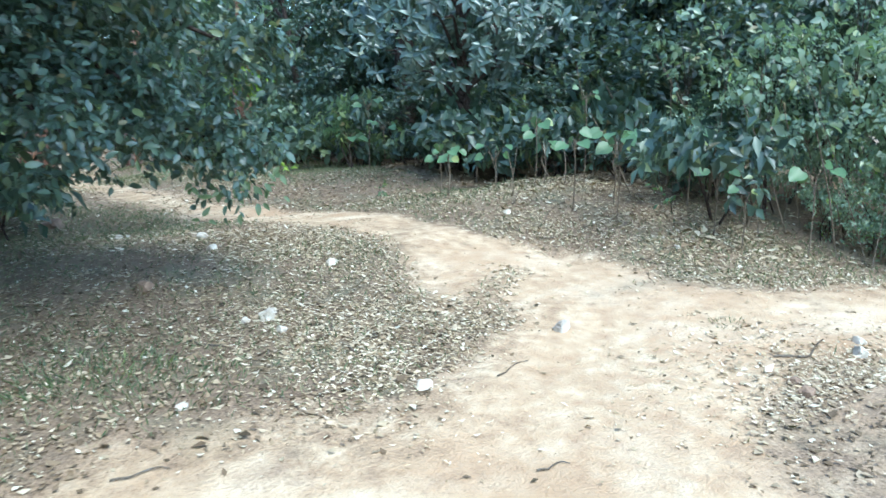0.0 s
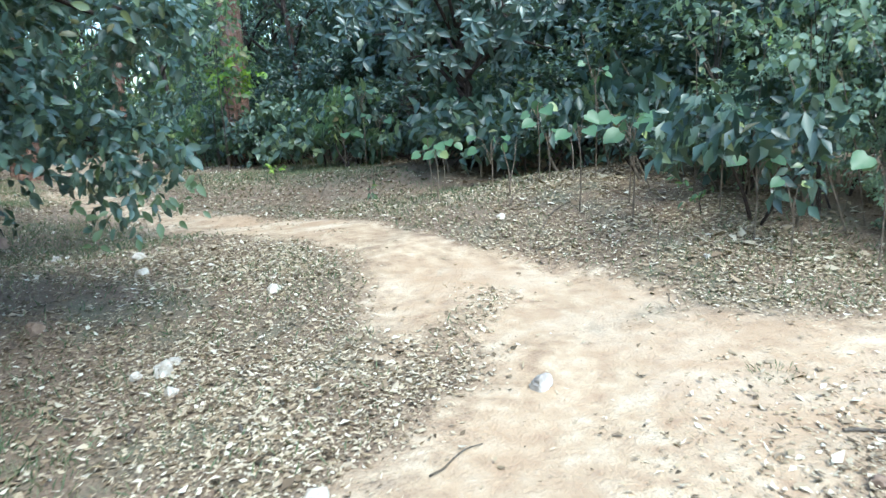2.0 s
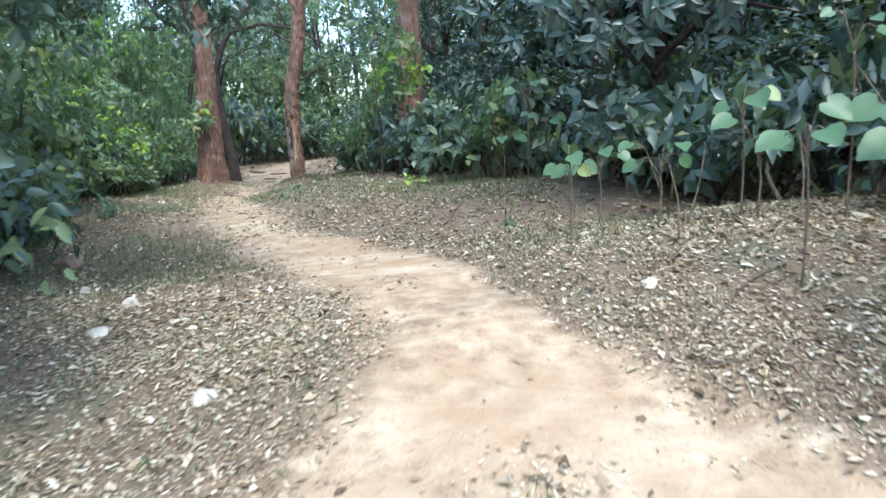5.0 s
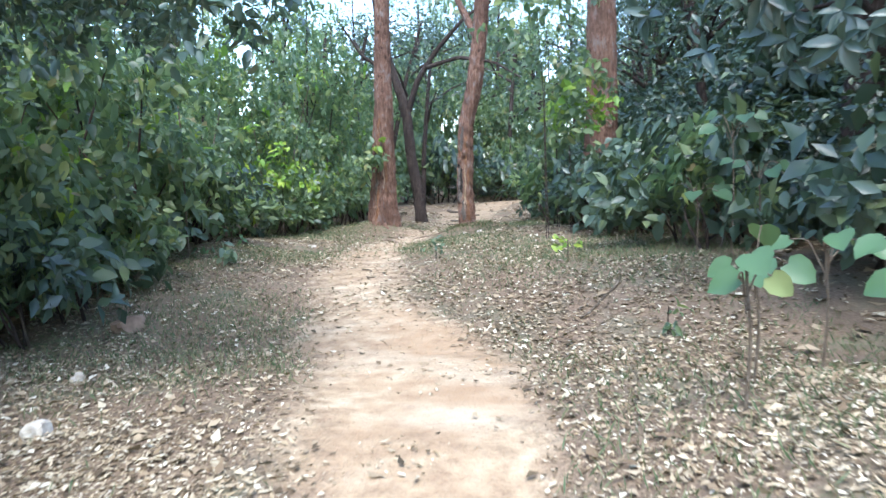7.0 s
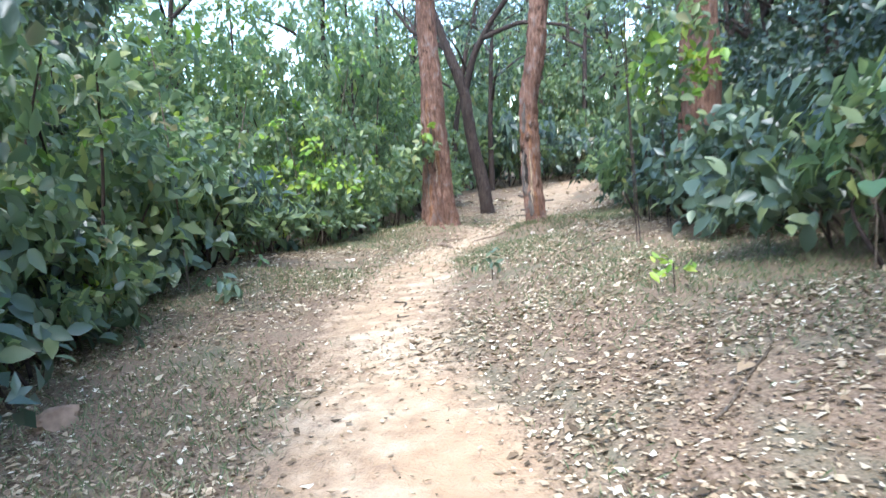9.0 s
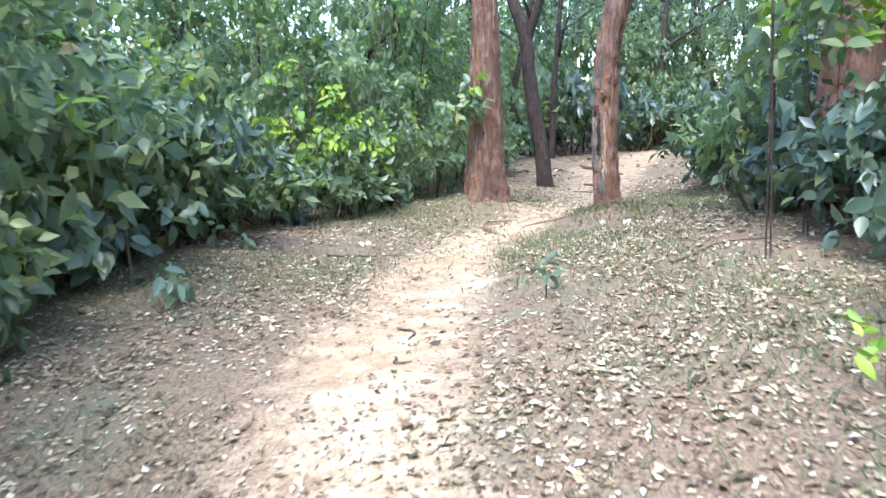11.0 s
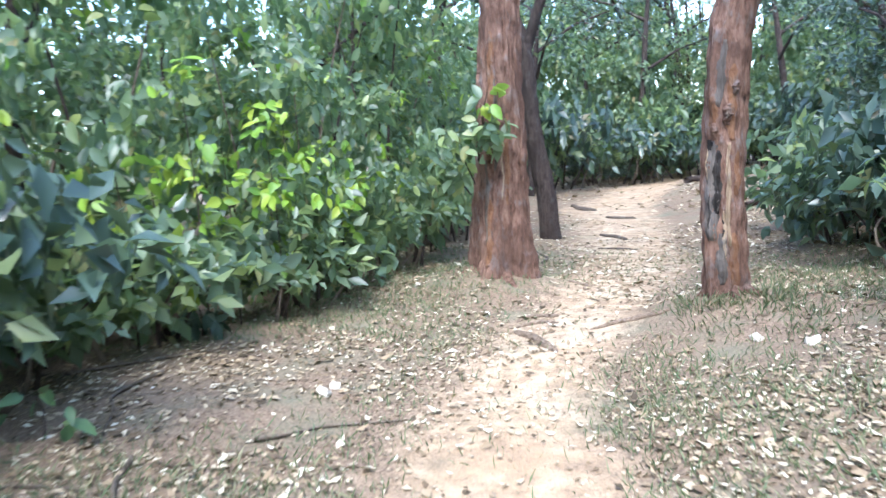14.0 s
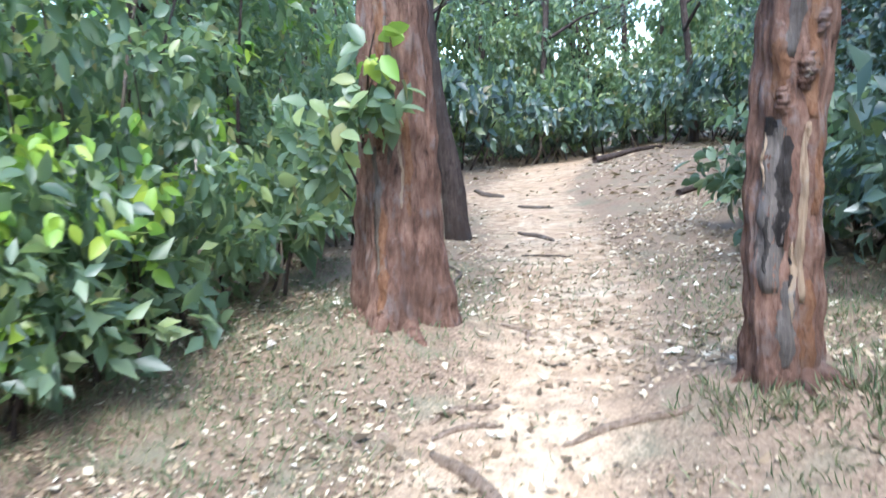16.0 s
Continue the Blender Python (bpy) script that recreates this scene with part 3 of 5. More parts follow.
def whorl_tree():
    """The tree whose long leaves droop in whorls over the bank."""
    base = tagged(new("tree"), "dark tree with long drooping leaves in whorls", "tree")
    o = np.array([2.9, 5.6, g(2.9, 5.6)])
    base.location = o
    spine = spline([(2.9, 5.6, o[2] - 0.1), (2.86, 5.55, 1.6), (2.7, 5.4, 2.6), (2.6, 5.3, 4.4)], 40) - o
    part("trunk", mesh_from("trunk", *tube_arrays(spine, np.linspace(0.12, 0.06, 40), 14, 0.06), BARK_DARK), base)
    sprays, ways = [], []
    for k in range(14):
        a = 2.2 + k * 0.47 + RNG.uniform(-0.2, 0.2)
        reach = RNG.uniform(0.9, 1.7)
        z0 = RNG.uniform(2.0, 3.6)
        tip = np.array([2.75 + math.cos(a) * reach * 1.15, 5.4 + math.sin(a) * reach, z0 + RNG.uniform(-0.1, 0.5)])
        ln = spline([(2.72, 5.42, z0 - 0.4), tuple((np.array([2.7, 5.4, z0]) + tip) / 2 + np.array([0, 0, 0.18])), tuple(tip)], 14) - o
        part("limb", mesh_from("limb", *tube_arrays(ln, np.linspace(0.035, 0.01, 14), 6), BARK_DARK), base)
    c, d = blob_centres(300, np.array([2.3, 4.75, 3.15]) - o, (1.75, 1.35, 1.25), 0.3, 0.22)
    low = c[:, 2] + o[2] > 2.02
    part("crown", mesh_from("crown", *leaf_cloud(c[low], 7, 0.2, 0.18, 0.42, OVATE, d[low] * 0.5 + np.array([-0.4, -0.7, 0.0]), 0.4, True), LEAF_LONG), base, "long dark drooping leaves")
    return base


whorl_tree()


def overhang_tree():
    """The spreading small tree whose boughs reach down over the ground by the path."""
    base = tagged(new("tree"), "low spreading tree with dense dark glossy leaves", "tree")
    o = np.array([-4.7, 3.6, g(-4.7, 3.6)])
    base.location = o
    spine = spline([(-4.7, 3.6, o[2] - 0.1), (-4.62, 3.5, 1.0), (-4.4, 3.4, 2.2), (-4.2, 3.3, 3.4)], 40) - o
    part("trunk", mesh_from("trunk", *tube_arrays(spine, np.linspace(0.13, 0.07, 40), 14, 0.07), BARK_DARK), base)
    boughs = [((-3.2, 1.9, 2.0), (-2.1, 1.25, 1.35)), ((-3.6, 1.6, 1.9), (-3.2, 0.9, 1.45)), ((-3.0, 2.2, 2.7), (-1.9, 1.3, 2.1)), ((-4.2, 1.8, 2.2), (-4.3, 0.8, 1.6)), ((-3.4, 2.1, 2.3), (-2.6, 1.2, 1.75)),
              ((-3.0, 3.3, 2.9), (-1.5, 3.95, 2.5)), ((-3.3, 2.9, 3.3), (-1.9, 2.9, 3.2)), ((-3.7, 2.2, 3.2), (-3.2, 1.2, 3.0)), ((-4.7, 2.4, 2.9), (-5.3, 1.6, 2.4)), ((-3.6, 3.9, 3.2), (-2.5, 4.6, 2.9)),
              ((-3.9, 2.6, 3.8), (-2.9, 1.6, 4.0)), ((-4.6, 2.2, 3.6), (-4.4, 1.0, 3.6)), ((-3.4, 3.3, 4.0), (-2.2, 3.4, 4.2)), ((-3.6, 4.7, 3.0), (-3.1, 5.9, 2.9)), ((-3.5, 2.0, 2.7), (-2.6, 1.0, 2.6))]
    chunks = []
    for mid, tip in boughs:
        ln = spline([(-4.45, 3.42, 1.9), mid, tip], 24)
        part("limb", mesh_from("limb", *tube_arrays(ln - o, np.linspace(0.045, 0.012, 24), 7, 0.06), BARK_DARK), base)
        for f, rad, n in ((1.0, (0.42, 0.36, 0.36), 38), (0.78, (0.55, 0.5, 0.42), 46), (0.55, (0.6, 0.55, 0.5), 40)):
            c, d = blob_centres(n, ln[int(f * 23)] - o, rad, 0.2, 0.3)
            chunks.append(leaf_cloud(c, 16, 0.14, 0.09, 0.52, OVATE, d + np.array([0, 0, -0.2]), 0.35))
    # leaf clouds above the view, added to shade the ground under the boughs
    c, d = clumped(170, np.array([-3.9, 2.3, 5.0]) - o, (1.9, 2.2, 0.9), 0.2, 0.3, 0.35)
    chunks.append(leaf_cloud(c, 12, 0.25, 0.17, 0.55, SIMPLE, d, 0.3))
    c, d = clumped(190, np.array([-4.3, 1.0, 4.1]) - o, (1.6, 1.3, 0.5), 0.2, 0.3, 0.35)
    chunks.append(leaf_cloud(c, 12, 0.25, 0.17, 0.55, SIMPLE, d, 0.3))
    c, d = clumped(640, np.array([-3.9, -0.9, 4.8]) - o, (2.5, 1.6, 0.6), 0.2, 0.3, 0.35)
    chunks.append(leaf_cloud(c, 12, 0.25, 0.17, 0.55, SIMPLE, d, 0.3))
    # limb added only to carry the outermost unseen leaf cloud
    part("limb", mesh_from("limb", *tube_arrays(spline([(-4.3, 3.35, 2.8), (-4.1, 1.6, 4.2), (-3.8, -0.6, 4.6)], 24) - o, np.linspace(0.06, 0.02, 24), 8, 0.06), BARK_DARK), base)
    part("crown", mesh_from("crown", *joined(chunks), LEAF_GLOSS), base, "dark glossy oval leaves, the unseen upper ones added for shade")
    for tx, ty, tz in ((-1.78, 1.35, 1.05), (-2.05, 1.15, 1.0), (-2.35, 1.3, 0.95)):
        for k in range(14):
            q = np.array([tx, ty, tz]) - o + RNG.normal(0, 0.09, 3)
            v, t = leaf_arrays(q[None], RNG.normal(0, 0.6, (1, 3)) + np.array([[0.3, -0.3, -0.2]]), np.array([[-0.2, -0.8, 0.7]]) + RNG.normal(0, 0.2, (1, 3)), [RNG.uniform(0.07, 0.11)], 0.5, OVATE)
            part("young_leaf", mesh_from("young_leaf", v, t, LEAF_MID), base, "fresh green leaf at the bough's tip" if k == 0 else "")
    return base


overhang_tree()


# ---- shrubs ----
def shrub(name, label, radius, height, sprays, per, length, width, shape, leaf, stems=6, accents=0, accent_leaf=None, lift=0.12, group="", whorl=False, hollow=0.4, spread=0.15):
    """One shrub at the origin: thin crooked stems and sprays of leaves in an uneven mass."""
    base = tagged(new(name), label, "shrub", group)
    c, d = clumped(sprays, (0, 0, height * (0.5 + lift * 0.5)), (radius, radius, height * 0.5 * (1 - lift * 0.4)), hollow, 0.26, radius * 0.19)
    keep = c[:, 2] > 0.12
    c, d = c[keep], d[keep]
    for k in range(stems):
        tip = c[RNG.integers(len(c))] * np.array([0.8, 0.8, 0.92])
        foot = np.array([RNG.uniform(-0.22, 0.22) * radius, RNG.uniform(-0.22, 0.22) * radius, -0.1])
        mid = (foot + tip) / 2 + RNG.normal(0, 0.12, 3)
        part("stem", mesh_from("stem", *tube_arrays(spline([foot, mid, tip], 9), np.linspace(0.02, 0.006, 9) * (0.6 + 0.22 * height), 5), TWIG if k % 2 else BARK_DARK), base)
    part("foliage", mesh_from("foliage", *leaf_cloud(c, per, spread, length, width, shape, d, 0.25, whorl), leaf), base)
    if accents:
        outer = c[RNG.permutation(len(c))[:accents]] * np.array([1.07, 1.07, 1.0])
        part("young_leaves", mesh_from("young_leaves", *leaf_cloud(outer, 5, 0.09, length * 1.0, 0.55, OVATE, unit(outer), 0.35), accent_leaf or LEAF_LIME), base, "sunlit yellow-green young leaves")
    return base


HEDGE = [shrub("shrub", "dense green shrub with pointed leaves beside the path", 1.15, h, 150, 11, 0.134, 0.56, OVATE, LEAF_MID, 4, a, group="thicket shrubs", lift=0.0) for h, a in ((2.7, 14), (3.3, 18), (2.3, 10))]
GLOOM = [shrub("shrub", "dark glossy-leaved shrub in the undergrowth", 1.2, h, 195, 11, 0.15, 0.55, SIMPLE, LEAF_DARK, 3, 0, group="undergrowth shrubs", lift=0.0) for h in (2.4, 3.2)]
FAR = [shrub("shrub", "tall distant shrub of mixed green leaves", 2.2, h, 215, 12, 0.23, 0.58, SIMPLE, m, 6, 0, group="far thicket", spread=0.3, lift=0.0) for h, m in ((4.2, LEAF_MID), (5.2, LEAF_MID), (4.6, LEAF_MID))]
# the far shrub again in darker leaves, deep-wood shade put into the colour
FAR_SHADED = [shrub("shrub", "tall shrub deep in the woodland, shade put into its dark leaves", 2.2, h, 270, 12, 0.27, 0.58, SIMPLE, LEAF_DARK, 6, 0, group="deep thicket", spread=0.3, lift=0.0) for h in (4.4, 5.4)]
THIN = [shrub("shrub", "tall loose shrub with sky showing between its leaves", 1.2, h, 150, 11, 0.135, 0.56, SIMPLE, LEAF_MID, 4, 10, group="loose thicket", lift=0.05, hollow=0.15) for h in (3.4, 4.2)]
LOW = [shrub("shrub", "low leafy undergrowth plant", 0.55, 0.8, 40, 9, 0.115, 0.55, SIMPLE, m, 3, 0, group="low undergrowth", spread=0.1) for m in (LEAF_MID, LEAF_DARK)]
BIGLEAF = [shrub("shrub", "undergrowth shrub with large dull blue-green leaves", 0.8, 1.5, 80, 7, 0.18, 0.58, OVATE, LEAF_DULL, 5, 0, group="large-leaved shrubs", spread=0.14)]
# pale green shrubs; part of the clearing's sky light is put into their leaves
SUNNY = [shrub("shrub", "loose pale green shrub at the clearing's edge", 1.1, h, 220, 10, 0.095, 0.6, SIMPLE, LEAF_PALE, 5, 8, group="clearing shrubs", lift=0.05, hollow=0.15) for h in (2.4, 2.9)]
used = set()


def plant(kind, x, y, turn, size=1.0, tall=1.0):
    m = pose(x, y, g(x, y) - 0.03, 0, 0, turn) @ Matrix.Diagonal((size, size, size * tall, 1))
    if kind.name in used:
        return copy_thing(kind, m)
    used.add(kind.name)
    kind.matrix_basis = m
    return kind


def row(kinds, line, step, depth, size=(0.85, 1.15), tall=(0.9, 1.15)):
    """Shrubs along a line of places, each set back by up to depth to the line's left."""
    p = np.array(line, float)
    s = np.concatenate([[0], np.cumsum(np.linalg.norm(np.diff(p, axis=0), axis=1))])
    for k, t in enumerate(np.arange(0, s[-1], step)):
        x, y = np.interp(t, s, p[:, 0]), np.interp(t, s, p[:, 1])
        plant(kinds[int(RNG.integers(len(kinds)))], x + RNG.uniform(-depth, depth), y + RNG.uniform(-depth, depth), RNG.uniform(0, 360), RNG.uniform(*size), RNG.uniform(*tall))


# thicket left of the path, front rank and the ranks behind it
row(HEDGE, [(-4.6, 5.2), (-4.7, 6.6), (-5.7, 8.4), (-6.0, 10.0), (-5.7, 11.6), (-5.5, 13.2), (-5.8, 15.0), (-5.9, 17.5), (-6.4, 21), (-7, 25)], 0.95, 0.35, (0.75, 1.1), (0.95, 1.45))
row(THIN, [(-6.4, 4.4), (-7.0, 7.0), (-7.6, 10), (-7.6, 13), (-7.8, 17), (-8.4, 22), (-9, 27)], 1.4, 0.4, (0.9, 1.2), (0.9, 1.3))
row(THIN, [(-9.5, 4), (-10, 10), (-10.5, 16), (-10.5, 22)], 1.9, 0.6, (1.1, 1.5), (0.8, 1.1))
# bank on the right: behind the broad-leaved plants, then past the red tree
row(SUNNY, [(5.2, -2.8), (4.3, -1.4), (3.9, -0.1)], 0.8, 0.2, (0.85, 1.1), (1.0, 1.25))
row(GLOOM, [(3.8, 1.0), (3.9, 2.4), (4.1, 4.2), (4.0, 5.8), (3.4, 7.2), (2.7, 8.4), (2.3, 9.8)], 1.15, 0.2, (0.8, 1.0), (0.75, 1.0))
row(GLOOM, [(2.2, 11.2), (1.5, 13.2), (1.2, 14.6), (0.8, 16.8), (1.2, 20)], 1.2, 0.2, (0.8, 1.0), (0.75, 1.0))
row(GLOOM, [(6.2, -1.5), (5.8, 2), (5.6, 5), (5.2, 8), (4.2, 11), (3.2, 14), (2.4, 18), (2.6, 22), (3.6, 26)], 1.5, 0.4, (1.0, 1.3), (1.1, 1.5))
row(FAR_SHADED, [(9, -2), (8.5, 3), (7.5, 8), (6.5, 13), (6, 19), (6.5, 25)], 1.6, 0.6)
row(FAR_SHADED, [(7.0, 4.5), (6.4, 7), (5.4, 9.6), (4.6, 12.4), (4.4, 15.6)], 1.7, 0.3, (0.8, 1.0), (0.9, 1.1))
for x, y, s, t in ((-6.1, 4.9, 1.0, 1.3), (-6.3, 6.1, 1.1, 1.35), (-6.7, 7.3, 1.1, 1.45), (-7.0, 8.6, 1.1, 1.4), (-7.6, 5.6, 1.2, 1.5), (2.0, 12.4, 0.9, 1.3), (2.9, 10.6, 0.9, 1.3)):
    plant(GLOOM[int(RNG.integers(2))], x, y, RNG.uniform(0, 360), s, t)
for x, y, s in ((3.75, -1.0, 0.72), (4.15, -1.8, 0.75), (4.8, -2.5, 0.8), (5.4, -3.2, 0.9), (3.6, 0.1, 0.66)):
    plant(SUNNY[int(RNG.integers(2))], x, y, RNG.uniform(0, 360), s)
# unseen row west of the clearing, added to block sky light from that side
row(FAR_SHADED, [(-8.6, -4.5), (-8.0, 0), (-7.6, 3.4)], 1.7, 0.4)
# what closes the view ahead
row(FAR, [(-8.5, 28), (-5.5, 29.5), (-3.5, 31), (-1.0, 33.5), (2, 33), (4.5, 30), (5.5, 27)], 1.3, 0.6, (0.7, 1.0), (0.9, 1.55))
row(GLOOM, [(-7.2, 26), (-5.6, 27.8), (-4.4, 28.6), (-3.2, 30.0), (-0.5, 31.8), (2, 31), (3.6, 28.6)], 0.9, 0.3, (0.5, 0.75), (0.8, 1.2))
row(FAR, [(-12, 33), (-5, 36), (3, 37), (11, 33)], 1.9, 1.0, (1.05, 1.3), (1.5, 1.9))
row(LOW, [(-7.0, 24.6), (-5.4, 26.6), (-4.0, 27.8), (-2.6, 29.2), (-0.5, 30.6), (1.8, 30), (3.2, 27.8)], 0.8, 0.3, (1.2, 1.7), (0.9, 1.3))
row(FAR, [(-12.5, 3), (-13.2, 12), (-13, 24)], 2.3, 0.5, (0.8, 1.0), (0.6, 0.85))
row(SUNNY, [(3.6, -1.8), (3.1, -0.6), (2.9, 0.6)], 0.5, 0.2, (0.3, 0.45), (0.8, 1.2))
row(LOW[1:], [(2.9, 1), (2.9, 3), (2.9, 5), (2.5, 7), (1.9, 8.8), (1.0, 9.9), (0.6, 12.6), (0.4, 14.5), (0.2, 16.5)], 0.62, 0.3, (0.6, 1.1), (0.7, 1.2))
row(LOW[:1], [(-3.9, 5.0), (-3.9, 6.4), (-4.9, 7.8), (-5.2, 9.2), (-5.1, 10.8), (-4.9, 12.4), (-4.8, 14), (-4.9, 16.5), (-5.4, 20)], 0.55, 0.25, (0.6, 1.1), (0.7, 1.2))
for x, y, s, kind in ((0.85, 10.4, 0.6, GLOOM[0]), (-4.5, 4.5, 0.6, HEDGE[2]), (-5.2, 2.9, 0.7, GLOOM[1]), (-5.6, 4.2, 0.8, HEDGE[0])):
    plant(kind, x, y, RNG.uniform(0, 360), s)
for x, y, s in ((-4.3, 3.9, 0.9), (-3.9, 4.9, 0.8), (-5.0, 2.2, 1.1), (-4.9, 7.3, 1.0), (-5.2, 9.0, 0.9), (-5.2, 10.6, 0.9), (-5.1, 12.1, 0.8), (1.7, 7.3, 0.9), (1.0, 9.2, 1.0), (0.1, 11.6, 0.9), (0.0, 13.4, 0.8), (-0.1, 15.0, 0.9), (2.6, 0.2, 0.8), (2.9, 4.2, 0.9)):
    plant(LOW[int(RNG.integers(2))], x, y, RNG.uniform(0, 360), s)


# ---- litter, grass ----
PATCHES = ((0.0, 0.4, 0.2, 0.5), (0.4, -2.5, 0.8, 0.4), (-0.35, 4.2, 0.3, 0.15), (-0.3, 2.9, 0.16, 0.2), (-1.4, 6.8, 0.5, 0.3), (-2.3, 15.2, 0.8, 0.25), (-1.9, 16.5, 0.7, 0.3), (-2.1, 13.9, 0.7, 0.4), (-2.0, 13.0, 0.45, 0.4), (-2.9, 10.6, 0.5, 0.2), (-2.5, 12.9, 0.5, 0.2), (-3.3, 10.4, 0.4, 0.12), (-3.1, 11.6, 0.4, 0.15))


def litter(n, x0, x1, y0, y1, size, width=0.6, fade=False):
    """Dry leaves lying on the ground, thick off the path and sparse on it."""
    x, y = RNG.uniform(x0, x1, n), RNG.uniform(y0, y1, n)
    bare = 0.45 * sand_at(x, y) + 0.55 * sand_at(x, y, np.interp(y, [0.5, 3], [3.6, 2.4]))
    chance = np.clip(1 - 1.12 * bare, 0, 1) ** 1.3 * (np.interp(y, [3, 6, 9], [0.8, 0.48, 0.4]) + 0.2 * soft_noise(x, y, 0.9, 1.7) + 0.36 * soft_noise(x, y, 2.1, 3.0) + 0.2 * soft_noise(x, y, 5.7, 1.0)) + (0.004 + 0.02 * (soft_noise(x, y, 3.1, 5.0) > 0.45)) * (size < 0.04)
    for px, py, pr, pk in PATCHES:
        chance = chance + pk * np.exp(-((x - px) ** 2 + (y - py) ** 2) / pr ** 2)
    if fade:
        chance = chance * smooth(y1, y1 - 1.8, y) * smooth(x0, x0 + 0.9, x)
    keep = RNG.uniform(0, 1, n) < chance
    x, y = x[keep], y[keep]
    n = len(x)
    z = ground_at(x, y) + RNG.uniform(0.004, 0.02, n)
    a = RNG.uniform(0, 6.28, n)
    axis = np.stack([np.cos(a), np.sin(a), RNG.normal(0, 0.16, n)], 1)
    up = np.stack([RNG.normal(0, 0.28, n), RNG.normal(0, 0.28, n), np.ones(n) * RNG.choice([1, -1], n)], 1)
    return leaf_arrays(np.stack([x, y, z], 1), axis, up, size * np.clip(RNG.lognormal(-0.1, 0.46, n), 0.3, 2.4), width, SIMPLE if size > 0.03 else FLAKE)


lit = joined([litter(7000, 1.5, 4.5, -1.0, 10, 0.06), litter(60000, -6.0, 3.0, -3.0, 4, 0.035), litter(76000, -5.2, 1.6, 4, 12, 0.036), litter(36000, -5.2, 1.2, 12, 20, 0.046), litter(9000, -7, 4, 20, 32, 0.1), litter(50000, -5.0, 3.0, -2.5, 4, 0.02), litter(52000, -5.0, 1.5, 4, 12.5, 0.028)])
tagged(new("leaf_litter", mesh_from("leaf_litter", *lit, LEAF_DRY)), "dry brown and bleached fallen leaves covering the ground", "leaf litter", kind="stuff")

straw = joined([litter(68000, -2.7, 2.6, -2.5, 3.9, 0.023, fade=True), litter(60000, -2.9, 2.6, -2.5, 3.8, 0.031, 0.2, True)])
tagged(new("straw_litter", mesh_from("straw_litter", *straw, LEAF_STRAW)), "bleached straw and leaf crumbs strewn beside the clearing", "leaf litter", kind="stuff")


def grass(n, x0, x1, y0, y1):
    x, y = RNG.uniform(x0, x1, n), RNG.uniform(y0, y1, n)
    keep = RNG.uniform(0, 1, n) < np.clip(1 - 1.4 * sand_at(x, y), 0, 1) * np.clip(0.45 + 0.6 * soft_noise(x, y, 1.3, 6.0), 0, 1)
    x, y = x[keep], y[keep]
    n = len(x)
    axis = np.stack([RNG.normal(0, 0.7, n), RNG.normal(0, 0.7, n), np.ones(n)], 1)
    return leaf_arrays(np.stack([x, y, ground_at(x, y) - 0.005], 1), axis, unit(RNG.normal(0, 1, (n, 3))), RNG.uniform(0.03, 0.09, n), 0.1, FLAKE)


tagged(new("grass", mesh_from("grass", *joined([grass(44000, -5, 3.0, -2.5, 4), grass(50000, -5, 2.0, 4, 9), grass(90000, -5.4, 2.0, 9, 16)]), GRASS)), "short dry grass among the fallen leaves", "grass", kind="stuff")


# ---- marks on the trunks ----
def trunk_patch(owner, name, mat, z0, z1, a0, a1, lift, label):
    """A sliver lying on a trunk between two heights and two compass angles (degrees from +x), thickest in its middle."""
    grid, line = TRUNKS[owner.name]
    oz = owner.location.z
    th = np.radians(np.linspace(a0, a1, 9) - 90) % (2 * np.pi)
    zs = np.linspace(z0, z1, 22) - oz
    segs = grid.shape[1]
    vs = []
    for layer in (1, 0):
        for k, z in enumerate(zs):
            i = int(np.clip(np.searchsorted(line[:, 2], z), 1, len(line) - 1))
            f = (z - line[i - 1, 2]) / (line[i, 2] - line[i - 1, 2])
            ring = grid[i - 1] * (1 - f) + grid[i] * f
            mid = line[i - 1] * (1 - f) + line[i] * f
            jag = 0.35 * (math.sin(k * 0.55 + z0 * 9) + 0.25 * math.sin(k * 1.9 + a1))
            pinch = math.sin(math.pi * (k + 0.4) / 21.8) ** 0.35 * (0.86 + 0.14 * math.sin(k * 1.3 + a0) + 0.08 * math.sin(k * 2.9 + a1))
            for m, t in enumerate(th):
                tt = (np.radians((a0 + a1) / 2 - 90) + ((t - np.radians((a0 + a1) / 2 - 90) + np.pi) % (2 * np.pi) - np.pi) * pinch + jag * 0.11) % (2 * np.pi)
                q = tt / (2 * np.pi) * segs
                j = int(q) % segs
                g2 = q - int(q)
                p = ring[j] * (1 - g2) + ring[(j + 1) % segs] * g2
                out = unit(p - mid)
                edge = 1 - abs(m - 4) / 4
                vs.append(p + out * ((lift * (0.25 + 0.75 * edge ** 0.5) * pinch) if layer else -0.02))
    n, w = 22, 9
    ts = []
    for lay in (0, 1):
        for k in range(n - 1):
            for m in range(w - 1):
                a = lay * n * w + k * w + m
                quad = (a, a + 1, a + w + 1, a + w)
                ts += [(quad[0], quad[1], quad[2]), (quad[0], quad[2], quad[3])] if lay == 0 else [(quad[0], quad[2], quad[1]), (quad[0], quad[3], quad[2])]
    rim = [k * w for k in range(n)] + [(n - 1) * w + m for m in range(1, w)] + [k * w + w - 1 for k in range(n - 2, -1, -1)] + list(range(w - 2, 0, -1))
    for a, b in zip(rim, rim[1:] + rim[:1]):
        ts += [(a, b, b + n * w), (a, b + n * w, a + n * w)]
    me = mesh_from(name, np.array(vs), np.array(ts), mat)
    return part(name, me, owner, label)


